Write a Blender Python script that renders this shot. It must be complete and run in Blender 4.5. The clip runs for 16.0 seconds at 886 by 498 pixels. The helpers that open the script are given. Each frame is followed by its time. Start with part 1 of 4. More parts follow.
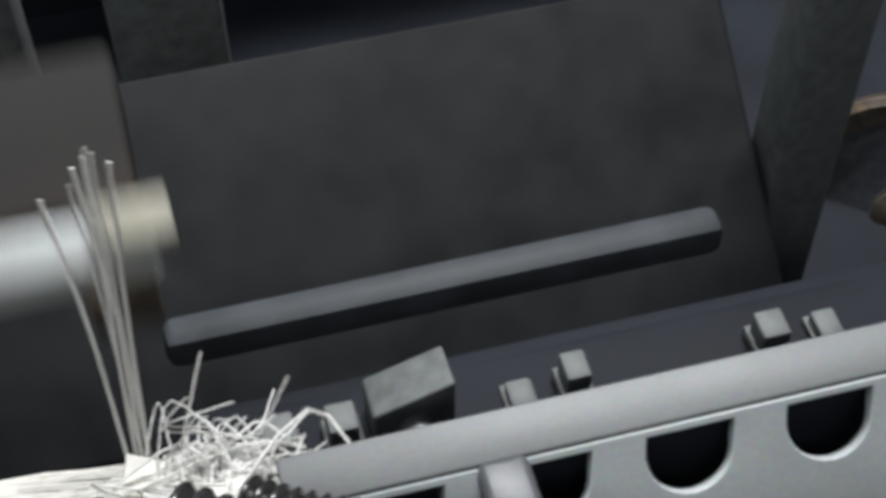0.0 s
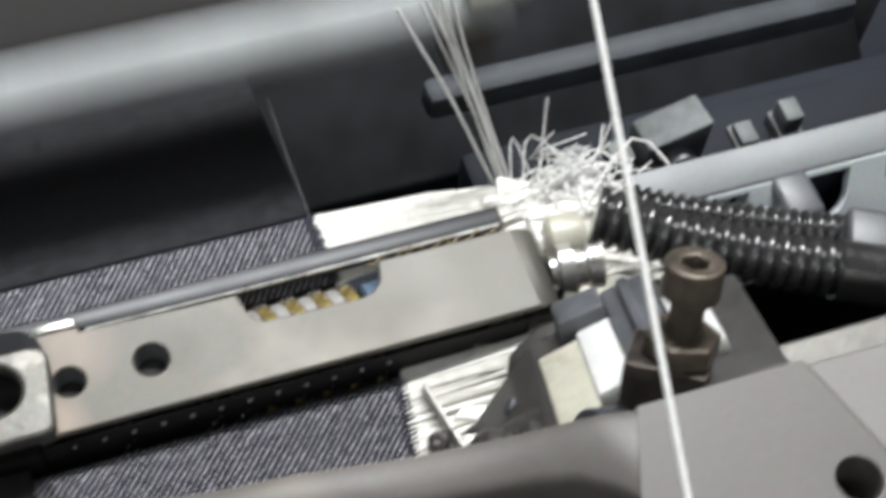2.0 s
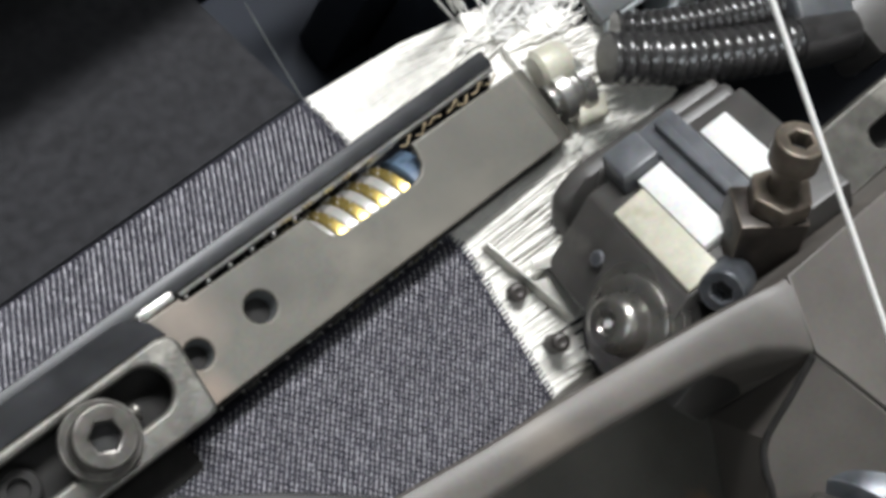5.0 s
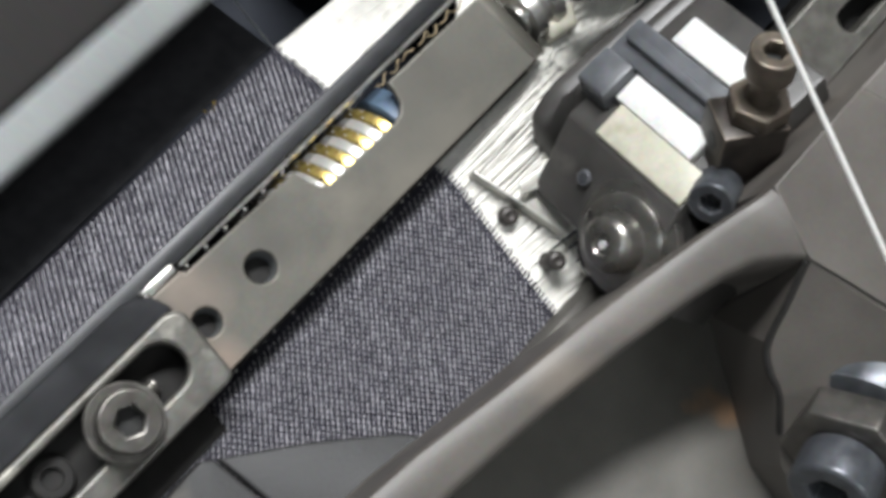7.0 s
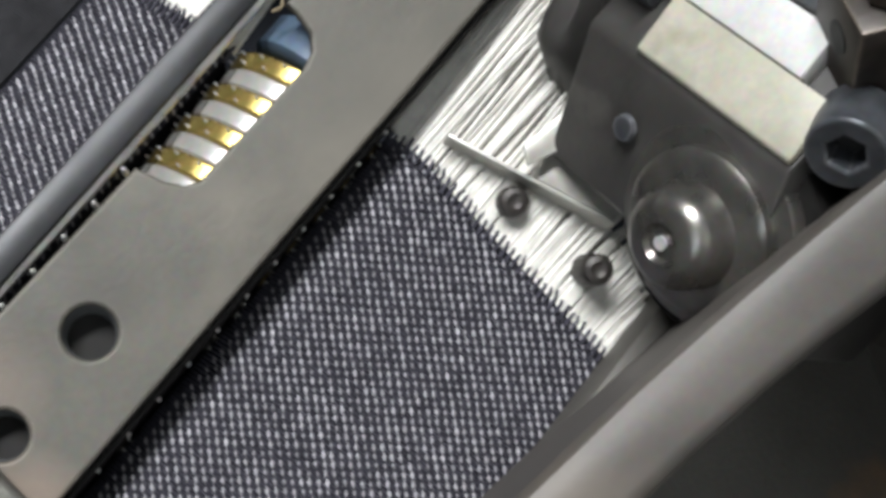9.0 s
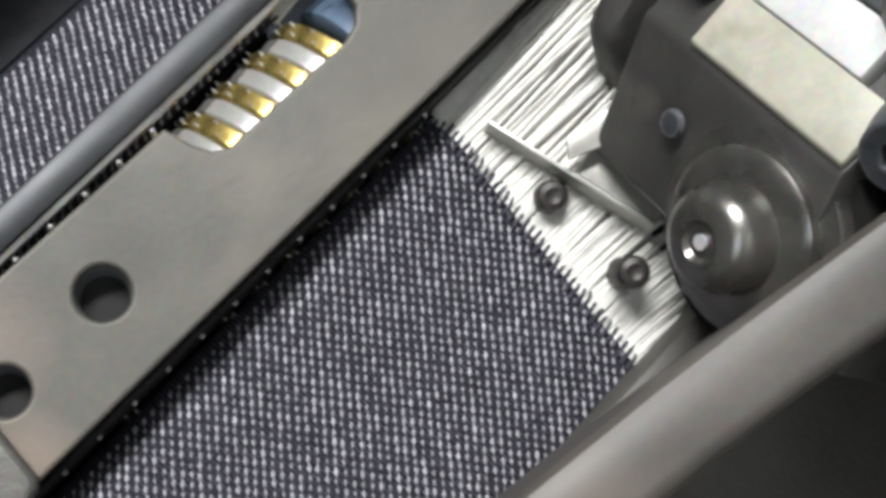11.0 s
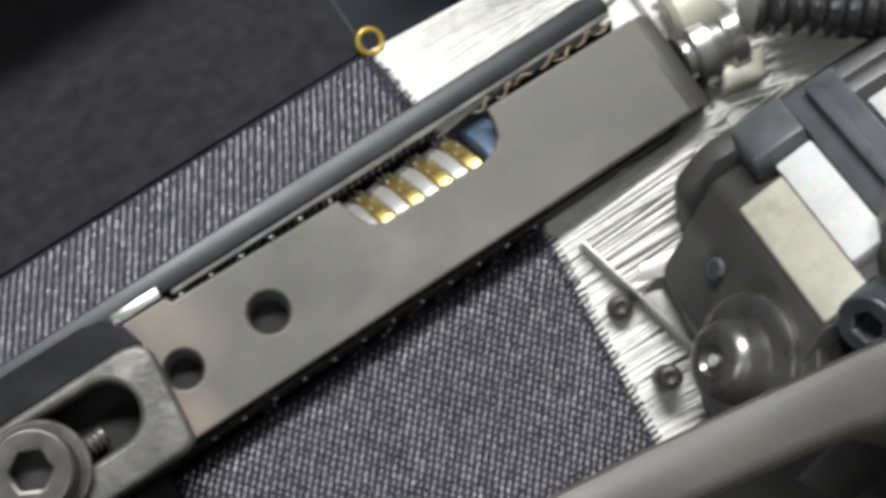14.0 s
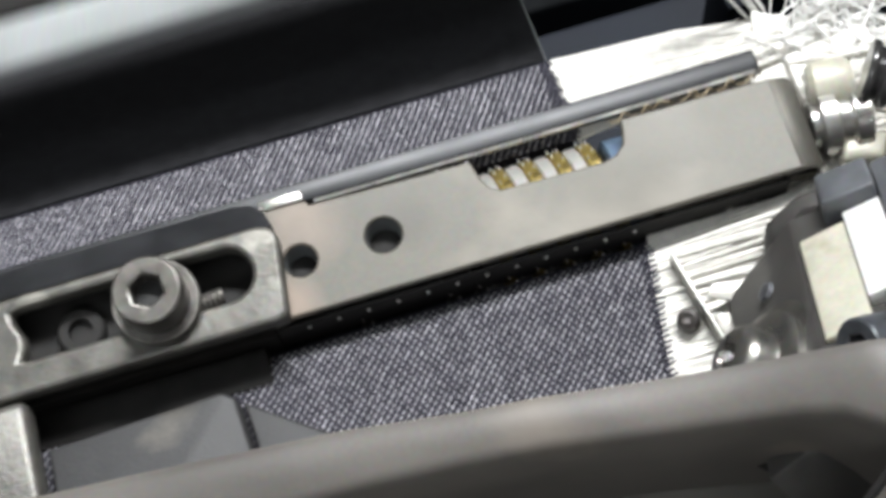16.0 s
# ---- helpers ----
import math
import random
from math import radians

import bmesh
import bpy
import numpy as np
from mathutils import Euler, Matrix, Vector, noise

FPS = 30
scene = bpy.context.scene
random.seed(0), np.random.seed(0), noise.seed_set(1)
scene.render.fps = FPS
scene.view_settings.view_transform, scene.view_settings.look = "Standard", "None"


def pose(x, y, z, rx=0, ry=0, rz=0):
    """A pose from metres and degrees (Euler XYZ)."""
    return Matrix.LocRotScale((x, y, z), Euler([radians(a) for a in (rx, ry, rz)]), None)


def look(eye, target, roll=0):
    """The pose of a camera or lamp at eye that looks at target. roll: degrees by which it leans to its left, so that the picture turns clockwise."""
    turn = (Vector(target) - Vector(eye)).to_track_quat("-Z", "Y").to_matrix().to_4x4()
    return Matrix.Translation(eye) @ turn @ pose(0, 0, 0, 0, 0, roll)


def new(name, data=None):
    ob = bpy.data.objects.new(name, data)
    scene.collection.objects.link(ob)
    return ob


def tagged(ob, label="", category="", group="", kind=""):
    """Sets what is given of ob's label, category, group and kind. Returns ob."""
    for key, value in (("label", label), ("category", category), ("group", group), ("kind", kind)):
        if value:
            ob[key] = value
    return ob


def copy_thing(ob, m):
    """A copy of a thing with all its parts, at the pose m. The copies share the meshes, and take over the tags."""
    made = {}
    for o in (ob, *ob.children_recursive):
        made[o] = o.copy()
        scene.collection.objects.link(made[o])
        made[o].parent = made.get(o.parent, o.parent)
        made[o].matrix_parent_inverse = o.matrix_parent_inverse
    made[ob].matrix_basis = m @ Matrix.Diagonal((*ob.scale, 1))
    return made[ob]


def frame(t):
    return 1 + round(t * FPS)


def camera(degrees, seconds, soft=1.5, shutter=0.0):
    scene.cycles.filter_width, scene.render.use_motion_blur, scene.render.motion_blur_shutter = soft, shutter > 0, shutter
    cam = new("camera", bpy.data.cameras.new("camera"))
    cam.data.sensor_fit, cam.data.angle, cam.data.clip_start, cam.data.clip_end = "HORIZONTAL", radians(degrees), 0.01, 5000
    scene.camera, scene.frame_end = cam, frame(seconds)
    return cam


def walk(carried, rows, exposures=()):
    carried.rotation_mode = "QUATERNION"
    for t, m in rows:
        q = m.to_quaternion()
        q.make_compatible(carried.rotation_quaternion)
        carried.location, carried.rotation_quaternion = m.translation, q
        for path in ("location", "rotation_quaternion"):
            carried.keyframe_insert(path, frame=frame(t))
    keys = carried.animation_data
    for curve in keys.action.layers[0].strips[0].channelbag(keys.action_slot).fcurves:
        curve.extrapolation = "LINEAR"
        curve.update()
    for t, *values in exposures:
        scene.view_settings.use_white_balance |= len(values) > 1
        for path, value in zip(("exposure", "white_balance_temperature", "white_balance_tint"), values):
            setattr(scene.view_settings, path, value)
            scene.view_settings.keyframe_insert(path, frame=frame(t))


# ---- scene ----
# ---- camera ----
cam = camera(32.00, 16.0, soft=4.0, shutter=0.5)
PATH = [
    (0, pose(0.1130, -0.1296, 0.2389, 38.42, 0.33, -14.64)),
    (0.5, pose(0.1196, -0.1346, 0.2430, 38.11, 1.28, -16.08)),
    (1, pose(0.1021, -0.1407, 0.2616, 35.93, 2.55, -15.16)),
    (1.5, pose(0.0503, -0.1480, 0.3008, 31.80, -1.02, -14.97)),
    (2, pose(-0.0085, -0.1554, 0.3038, 30.65, -4.12, -18.66)),
    (2.5, pose(-0.0341, -0.1486, 0.3095, 28.20, -5.37, -20.09)),
    (3, pose(-0.0627, -0.1387, 0.3066, 27.58, -7.06, -23.10)),
    (3.5, pose(-0.0816, -0.0993, 0.3088, 22.66, -10.02, -29.47)),
    (4, pose(-0.0797, -0.0668, 0.3095, 18.94, -12.77, -34.17)),
    (6.5, pose(-0.1198, 0.0076, 0.3905, 11.69, -19.00, -45.16)),
    (7, pose(-0.0833, 0.0028, 0.3478, 10.26, -16.44, -47.01)),
    (7.5, pose(-0.0529, -0.0064, 0.2902, 10.72, -14.75, -50.61)),
    (8, pose(-0.0210, -0.0204, 0.2339, 10.55, -11.77, -51.90)),
    (10.5, pose(-0.0081, -0.0288, 0.2092, 9.25, -9.12, -48.75)),
    (11, pose(-0.0127, -0.0324, 0.2069, 10.51, -8.49, -46.72)),
    (11.5, pose(-0.0092, -0.0213, 0.2072, 8.38, -9.34, -43.37)),
    (12, pose(-0.0009, -0.0176, 0.2123, 10.45, -8.72, -40.82)),
    (12.5, pose(-0.0049, -0.0219, 0.2127, 11.56, -8.92, -39.40)),
    (13, pose(-0.0019, -0.0231, 0.2128, 10.42, -7.18, -37.36)),
    (13.5, pose(-0.0091, -0.0305, 0.2285, 12.07, -6.70, -36.64)),
    (14, pose(-0.0199, -0.0463, 0.2720, 12.72, -4.50, -34.49)),
    (14.5, pose(-0.0233, -0.0453, 0.2686, 12.03, -4.41, -31.63)),
    (15, pose(-0.0099, -0.0701, 0.2667, 14.14, 0.91, -26.26)),
    (15.5, pose(-0.0141, -0.0885, 0.2707, 16.97, 0.73, -20.84)),
    (16, pose(0.0046, -0.1150, 0.2981, 19.52, 4.45, -15.83)),
]
LEVEL = [(0.0, -0.1), (0.5, -0.1), (1.5, 0.35), (2.0, 0.2), (2.5, -0.1), (3.0, -0.25), (3.5, -0.2), (4.0, -0.1), (6.5, 0.3), (7.0, 0.15), (7.5, 0.0), (8.0, -0.15), (10.5, 0.05), (12.0, -0.05), (12.5, -0.17), (13.0, -0.18), (13.5, -0.08), (14.0, -0.08), (15.0, 0.05), (16.0, 0.4)]
walk(cam, PATH, LEVEL)

# ---- world and light ----
world = bpy.data.worlds.new("hall_air")
scene.world = world
world.use_nodes = True
world.node_tree.nodes["Background"].inputs[0].default_value = (0.75, 0.82, 0.9, 1)
world.node_tree.nodes["Background"].inputs[1].default_value = 0.33
scene.view_settings.exposure = 0.0


def area_lamp(name, loc, target, sx, sy, power, colour):
    data = bpy.data.lights.new(name, "AREA")
    data.shape, data.size, data.size_y, data.energy, data.color = "RECTANGLE", sx, sy, power, colour
    ob = new(name, data)
    ob.matrix_world = look(loc, target)
    return ob


# Main overhead hall light; its side follows from the bar's shadow.
area_lamp("ceiling_tube_light", (0.48, 1.05, 1.85), (0.03, 0, 0), 1.2, 0.25, 82, (0.97, 0.985, 1.0))
# Unseen fill lamp, added to brighten the sley strip and left-facing sides.
area_lamp("ceiling_tube_light", (-1.4, 0.1, 1.7), (0.03, 0, 0), 0.25, 1.4, 7, (0.88, 0.95, 1.0))
# Unseen fill lamp, added in front to lift the dark under the sley.
area_lamp("ceiling_tube_light", (-0.2, -1.6, 2.0), (0.03, 0, 0), 1.6, 0.25, 11, (0.93, 0.97, 1.0))


# ---- materials ----
def shader(name, base, rough=0.5, metal=0.0, var=0.15, scale=120.0, bump=0.1, fine=900.0, stain=None, stain_at=0.62, spec=0.5, wear=None, smudges=()):
    m = bpy.data.materials.new(name)
    m.use_nodes = True
    nt = m.node_tree
    n, l = nt.nodes, nt.links
    b = n["Principled BSDF"]
    b.inputs["Metallic"].default_value = metal
    b.inputs["Specular IOR Level"].default_value = spec
    tc = n.new("ShaderNodeTexCoord")
    big = n.new("ShaderNodeTexNoise")
    big.inputs["Scale"].default_value, big.inputs["Detail"].default_value = scale, 4
    l.new(tc.outputs["Object"], big.inputs["Vector"])
    small = n.new("ShaderNodeTexNoise")
    small.inputs["Scale"].default_value, small.inputs["Detail"].default_value = fine, 3
    l.new(tc.outputs["Object"], small.inputs["Vector"])
    ramp = n.new("ShaderNodeValToRGB")
    lo = [c * (1 - var) for c in base]
    hi = [min(1, c * (1 + var)) for c in base]
    ramp.color_ramp.elements[0].position, ramp.color_ramp.elements[1].position = 0.3, 0.7
    ramp.color_ramp.elements[0].color, ramp.color_ramp.elements[1].color = (*lo, 1), (*hi, 1)
    l.new(big.outputs["Fac"], ramp.inputs["Fac"])
    out = ramp.outputs["Color"]
    mix = n.new("ShaderNodeMix")
    mix.data_type, mix.blend_type = "RGBA", "MULTIPLY"
    mix.inputs["Factor"].default_value = 0.35
    l.new(out, mix.inputs["A"])
    l.new(small.outputs["Color"], mix.inputs["B"])
    out = mix.outputs["Result"]
    if stain:
        spot = n.new("ShaderNodeTexNoise")
        spot.inputs["Scale"].default_value, spot.inputs["Detail"].default_value = scale * 0.6, 6
        off = n.new("ShaderNodeMapping")
        off.inputs["Location"].default_value = (0.37, 0.11, 0.53)
        l.new(tc.outputs["Object"], off.inputs["Vector"])
        l.new(off.outputs["Vector"], spot.inputs["Vector"])
        edge = n.new("ShaderNodeValToRGB")
        edge.color_ramp.elements[0].position, edge.color_ramp.elements[1].position = stain_at, stain_at + 0.12
        l.new(spot.outputs["Fac"], edge.inputs["Fac"])
        lay = n.new("ShaderNodeMix")
        lay.data_type = "RGBA"
        l.new(edge.outputs["Color"], lay.inputs["Factor"])
        l.new(out, lay.inputs["A"])
        lay.inputs["B"].default_value = (*stain, 1)
        out = lay.outputs["Result"]
    for x, y, r, colour in smudges:
        far = n.new("ShaderNodeVectorMath")
        far.operation = "DISTANCE"
        flat = n.new("ShaderNodeMapping")
        flat.inputs["Scale"].default_value = (1, 1, 0)
        l.new(tc.outputs["Object"], flat.inputs["Vector"])
        l.new(flat.outputs["Vector"], far.inputs[0])
        far.inputs[1].default_value = (x, y, 0)
        near = n.new("ShaderNodeMapRange")
        near.inputs["From Min"].default_value, near.inputs["From Max"].default_value = r, r * 0.3
        l.new(far.outputs["Value"], near.inputs["Value"])
        blot = n.new("ShaderNodeMath")
        blot.operation = "MULTIPLY"
        l.new(near.outputs["Result"], blot.inputs[0])
        l.new(big.outputs["Fac"], blot.inputs[1])
        lay = n.new("ShaderNodeMix")
        lay.data_type = "RGBA"
        l.new(blot.outputs["Value"], lay.inputs["Factor"])
        l.new(out, lay.inputs["A"])
        lay.inputs["B"].default_value = (*colour, 1)
        out = lay.outputs["Result"]
    if wear:
        rim = n.new("ShaderNodeBevel")
        rim.samples = 4
        rim.inputs["Radius"].default_value = 0.0009
        geo = n.new("ShaderNodeNewGeometry")
        dot = n.new("ShaderNodeVectorMath")
        dot.operation = "DOT_PRODUCT"
        l.new(rim.outputs["Normal"], dot.inputs[0])
        l.new(geo.outputs["Normal"], dot.inputs[1])
        edge = n.new("ShaderNodeMapRange")
        edge.inputs["From Min"].default_value, edge.inputs["From Max"].default_value = 0.985, 0.86
        l.new(dot.outputs["Value"], edge.inputs["Value"])
        rub = n.new("ShaderNodeMath")
        rub.operation = "MULTIPLY"
        l.new(edge.outputs["Result"], rub.inputs[0])
        l.new(big.outputs["Fac"], rub.inputs[1])
        lay = n.new("ShaderNodeMix")
        lay.data_type = "RGBA"
        l.new(rub.outputs["Value"], lay.inputs["Factor"])
        l.new(out, lay.inputs["A"])
        lay.inputs["B"].default_value = (*wear, 1)
        out = lay.outputs["Result"]
    l.new(out, b.inputs["Base Color"])
    rr = n.new("ShaderNodeMapRange")
    rr.inputs["To Min"].default_value, rr.inputs["To Max"].default_value = max(0.02, rough - 0.12), min(1, rough + 0.12)
    l.new(big.outputs["Fac"], rr.inputs["Value"])
    l.new(rr.outputs["Result"], b.inputs["Roughness"])
    if bump:
        bp = n.new("ShaderNodeBump")
        bp.inputs["Strength"].default_value, bp.inputs["Distance"].default_value = bump, 0.0004
        l.new(small.outputs["Fac"], bp.inputs["Height"])
        l.new(bp.outputs["Normal"], b.inputs["Normal"])
    return m


M_COVER = shader("cover_steel", (0.106, 0.101, 0.086), 0.50, 0.32, 0.24, 38, 0.07, stain=(0.136, 0.124, 0.102), stain_at=0.50, wear=(0.42, 0.39, 0.33), smudges=((-0.024, 0.0015, 0.0075, (0.055, 0.052, 0.046)), (-0.046, 0.007, 0.012, (0.21, 0.165, 0.135)), (-0.052, -0.009, 0.008, (0.25, 0.19, 0.15)), (0.030, -0.003, 0.030, (0.085, 0.080, 0.068))))
M_CLAMP = shader("clamp_steel", (0.122, 0.118, 0.106), 0.40, 0.5, 0.32, 140, 0.2, stain=(0.26, 0.25, 0.22), stain_at=0.60, wear=(0.66, 0.64, 0.58))
M_SCREW = shader("screw_steel", (0.125, 0.118, 0.108), 0.36, 0.7, 0.25, 200, 0.1, stain=(0.20, 0.19, 0.175), stain_at=0.6, wear=(0.5, 0.48, 0.44))
M_DARKSCREW = shader("black_oxide_steel", (0.105, 0.112, 0.125), 0.34, 0.5, 0.25, 250, 0.08, wear=(0.45, 0.46, 0.48))
M_PINHEAD = shader("oily_black_pin", (0.045, 0.04, 0.036), 0.45, 0.4, 0.4, 500, 0.2)
M_BRONZED = shader("browned_steel", (0.15, 0.125, 0.10), 0.38, 0.6, 0.35, 200, 0.1, stain=(0.23, 0.15, 0.09), stain_at=0.6, wear=(0.62, 0.50, 0.38))
M_POST = shader("oily_dark_post", (0.050, 0.042, 0.036), 0.4, 0.4, 0.35, 200, 0.1, wear=(0.35, 0.28, 0.22))
M_SOCKET = shader("socket_shadow", (0.03, 0.03, 0.03), 0.6, 0.4, 0.2, 200, 0.05)
M_ROD = shader("rod_and_shoulder_shade_steel", (0.034, 0.035, 0.038), 0.42, 0.35, 0.25, 90, 0.05)
M_BRASS = shader("brass", (0.58, 0.44, 0.14), 0.3, 0.85, 0.25, 400, 0.08, stain=(0.2, 0.15, 0.06), stain_at=0.6)
# Brass again, with the shade under the cover put into its colour.
M_BRASS_SHADE = shader("brass_in_shade", (0.05, 0.042, 0.028), 0.35, 0.6, 0.25, 400, 0.08)
M_NYLON = shader("pale_spacer_ring", (0.50, 0.485, 0.455), 0.32, 0.35, 0.10, 300, 0.05)
M_BLUE = shader("blue_end_plug", (0.10, 0.15, 0.22), 0.45, 0.0, 0.15, 200, 0.05)
M_PIN = shader("pin_steel", (0.72, 0.72, 0.7), 0.35, 0.3, 0.1, 300, 0.0)
# Black for the core, dark parts and pieces that stand for shade.
M_BLACK = shader("core_and_shade_black", (0.022, 0.021, 0.020), 0.7, 0.0, 0.3, 200, 0.05, spec=0.25)
M_WARP = shader("indigo_warp_yarn", (0.064, 0.062, 0.080), 0.85, 0.0, 0.35, 700, 0.5, 3000, spec=0.25)
M_WEFT = shader("white_weft_yarn", (0.51, 0.50, 0.535), 0.85, 0.0, 0.2, 900, 0.3, 4000, spec=0.2)
M_FRINGE = shader("raw_cotton_yarn", (0.89, 0.87, 0.815), 0.8, 0.0, 0.1, 400, 0.25, 3000, spec=0.2)
M_CAST = shader("cast_iron_paint", (0.106, 0.096, 0.086), 0.5, 0.0, 0.24, 40, 0.06, 900, stain=(0.140, 0.120, 0.10), stain_at=0.60, wear=(0.20, 0.185, 0.165))
M_RUST = shader("rusty_cast_iron", (0.125, 0.118, 0.105), 0.6, 0.1, 0.2, 60, 0.25, 1400, stain=(0.26, 0.15, 0.08), stain_at=0.68)
M_STONE = shader("stained_grey_plate", (0.040, 0.040, 0.041), 0.6, 0.1, 0.3, 90, 0.25, 1200, stain=(0.10, 0.092, 0.08), stain_at=0.60, wear=(0.11, 0.11, 0.10))
M_BODY = shader("dark_grey_plastic", (0.056, 0.053, 0.050), 0.42, 0.0, 0.25, 90, 0.12, stain=(0.095, 0.09, 0.082), stain_at=0.64, wear=(0.12, 0.115, 0.11))
M_CLIP = shader("slate_grey_plastic", (0.095, 0.10, 0.11), 0.42, 0.0, 0.2, 150, 0.1, wear=(0.22, 0.23, 0.24))
M_PALE = shader("pale_plastic", (0.74, 0.74, 0.72), 0.4, 0.0, 0.06, 120, 0.06, stain=(0.45, 0.42, 0.33), stain_at=0.62)
M_BEIGE = shader("oily_beige_and_block_shade", (0.53, 0.51, 0.42), 0.42, 0.05, 0.12, 150, 0.08, stain=(0.33, 0.3, 0.22), stain_at=0.6)
M_CHROME = shader("polished_steel", (0.55, 0.54, 0.51), 0.30, 0.85, 0.15, 150, 0.05)
M_KNOB = shader("turned_dark_steel", (0.30, 0.29, 0.27), 0.30, 0.9, 0.2, 150, 0.06, stain=(0.16, 0.15, 0.135), stain_at=0.6)
M_TIN = shader("pale_guard_plate", (0.44, 0.43, 0.39), 0.35, 0.2, 0.15, 200, 0.05, wear=(0.8, 0.79, 0.75))
M_HOSE = shader("black_hose_rubber", (0.028, 0.027, 0.027), 0.22, 0.0, 0.3, 250, 0.1, spec=0.9)
M_ALU = shader("anodised_rail", (0.135, 0.142, 0.145), 0.5, 0.25, 0.12, 40, 0.05, wear=(0.4, 0.42, 0.43))
# Paler than the rail's lip, with light on the web's front put in.
M_WEB = shader("pale_web_with_front_light", (0.56, 0.60, 0.61), 0.45, 0.0, 0.10, 40, 0.05)
M_NAVY = shader("dark_blue_machine_paint", (0.016, 0.019, 0.026), 0.65, 0.0, 0.35, 25, 0.1, spec=0.15)
M_SLEY = shader("sley_strip", (0.43, 0.45, 0.45), 0.45, 0.3, 0.12, 30, 0.06)
M_SLEYBEAM = shader("sley_beam_paint", (0.036, 0.034, 0.033), 0.8, 0.0, 0.2, 14, 0.06, 700, stain=(0.055, 0.042, 0.036), stain_at=0.56, spec=0.15)
M_REED = shader("dark_reed", (0.017, 0.019, 0.021), 0.6, 0.1, 0.3, 60, 0.1, spec=0.3)
M_BEAM = shader("grey_blue_beam_paint", (0.055, 0.062, 0.070), 0.6, 0.0, 0.3, 60, 0.1, spec=0.3)
# Lightened so that the unseen hall bounces more fill light.
M_HALL = shader("hall_bounce_plaster", (0.78, 0.78, 0.76), 0.9, 0.0, 0.06, 2, 0.05, 60)
M_FLOOR = shader("hall_concrete", (0.32, 0.32, 0.31), 0.7, 0.0, 0.1, 3, 0.1, 80)
M_YARN = shader("black_indigo_yarn", (0.028, 0.028, 0.031), 0.8, 0.0, 0.3, 300, 0.3, 2500, spec=0.25)
M_THREAD = shader("white_thread", (0.88, 0.87, 0.84), 0.75, 0.0, 0.06, 900, 0.2, 3000, spec=0.2)
M_LINT = shader("grey_tab_paint", (0.15, 0.162, 0.16), 0.6, 0.1, 0.25, 200, 0.1)
M_LINTCURL = shader("oily_lint", (0.34, 0.27, 0.17), 0.7, 0.0, 0.35, 500, 0.3, 2500)
M_PLUG = shader("dark_plug_plastic", (0.070, 0.074, 0.080), 0.4, 0.0, 0.25, 120, 0.1, wear=(0.2, 0.2, 0.21))
M_GOLD = shader("yellow_eyelet", (0.55, 0.38, 0.05), 0.35, 0.4, 0.1, 300, 0.05)


# ---- building helpers ----
def thing(name, at, label, category, group="", kind=""):
    ob = new(name)
    ob.empty_display_size = 0.005
    ob.location = at
    return tagged(ob, label, category, group, kind)


def smooth(me, angle=40):
    me.polygons.foreach_set("use_smooth", [True] * len(me.polygons))
    me.set_sharp_from_angle(angle=radians(angle))


def part(name, bm, material, parent=None, label="", soft=True):
    """One mesh object; the bmesh is in the world's space."""
    me = bpy.data.meshes.new(name)
    bm.to_mesh(me)
    bm.free()
    me.materials.append(material)
    if soft:
        smooth(me)
    ob = new(name, me)
    if parent is not None:
        ob.parent = parent
        base, up = Vector((0, 0, 0)), parent
        while up is not None:
            base += Vector(up.location)
            up = up.parent
        me.transform(Matrix.Translation(-base))
    return tagged(ob, label)


def solo(name, bm, material, label, category, group="", kind="", soft=True):
    """A thing of one mesh, its origin at its foot."""
    ob = part(name, bm, material, None, "", soft)
    me = ob.data
    lo = [min(v.co[i] for v in me.vertices) for i in range(3)]
    hi = [max(v.co[i] for v in me.vertices) for i in range(3)]
    base = Vector(((lo[0] + hi[0]) / 2, (lo[1] + hi[1]) / 2, lo[2]))
    me.transform(Matrix.Translation(-base))
    ob.location = base
    return tagged(ob, label, category, group, kind)


def box(bm, lo, hi, bevel=0.0, m=None, seg=2):
    mat = Matrix.LocRotScale([(a + b) / 2 for a, b in zip(lo, hi)], None, [b - a for a, b in zip(lo, hi)])
    if m is not None:
        mat = m @ mat
    vs = bmesh.ops.create_cube(bm, size=1.0, matrix=mat)["verts"]
    if bevel:
        es = list({e for v in vs for e in v.link_edges})
        bmesh.ops.bevel(bm, geom=es, offset=bevel, segments=seg, affect="EDGES", profile=0.5)
    return bm


def cyl(bm, p0, p1, r0, r1=None, seg=28, caps=True):
    p0, p1 = Vector(p0), Vector(p1)
    d = p1 - p0
    m = Matrix.Translation((p0 + p1) / 2) @ d.to_track_quat("Z", "Y").to_matrix().to_4x4()
    bmesh.ops.create_cone(bm, cap_ends=caps, segments=seg, radius1=r0, radius2=r0 if r1 is None else r1, depth=d.length, matrix=m)
    return bm


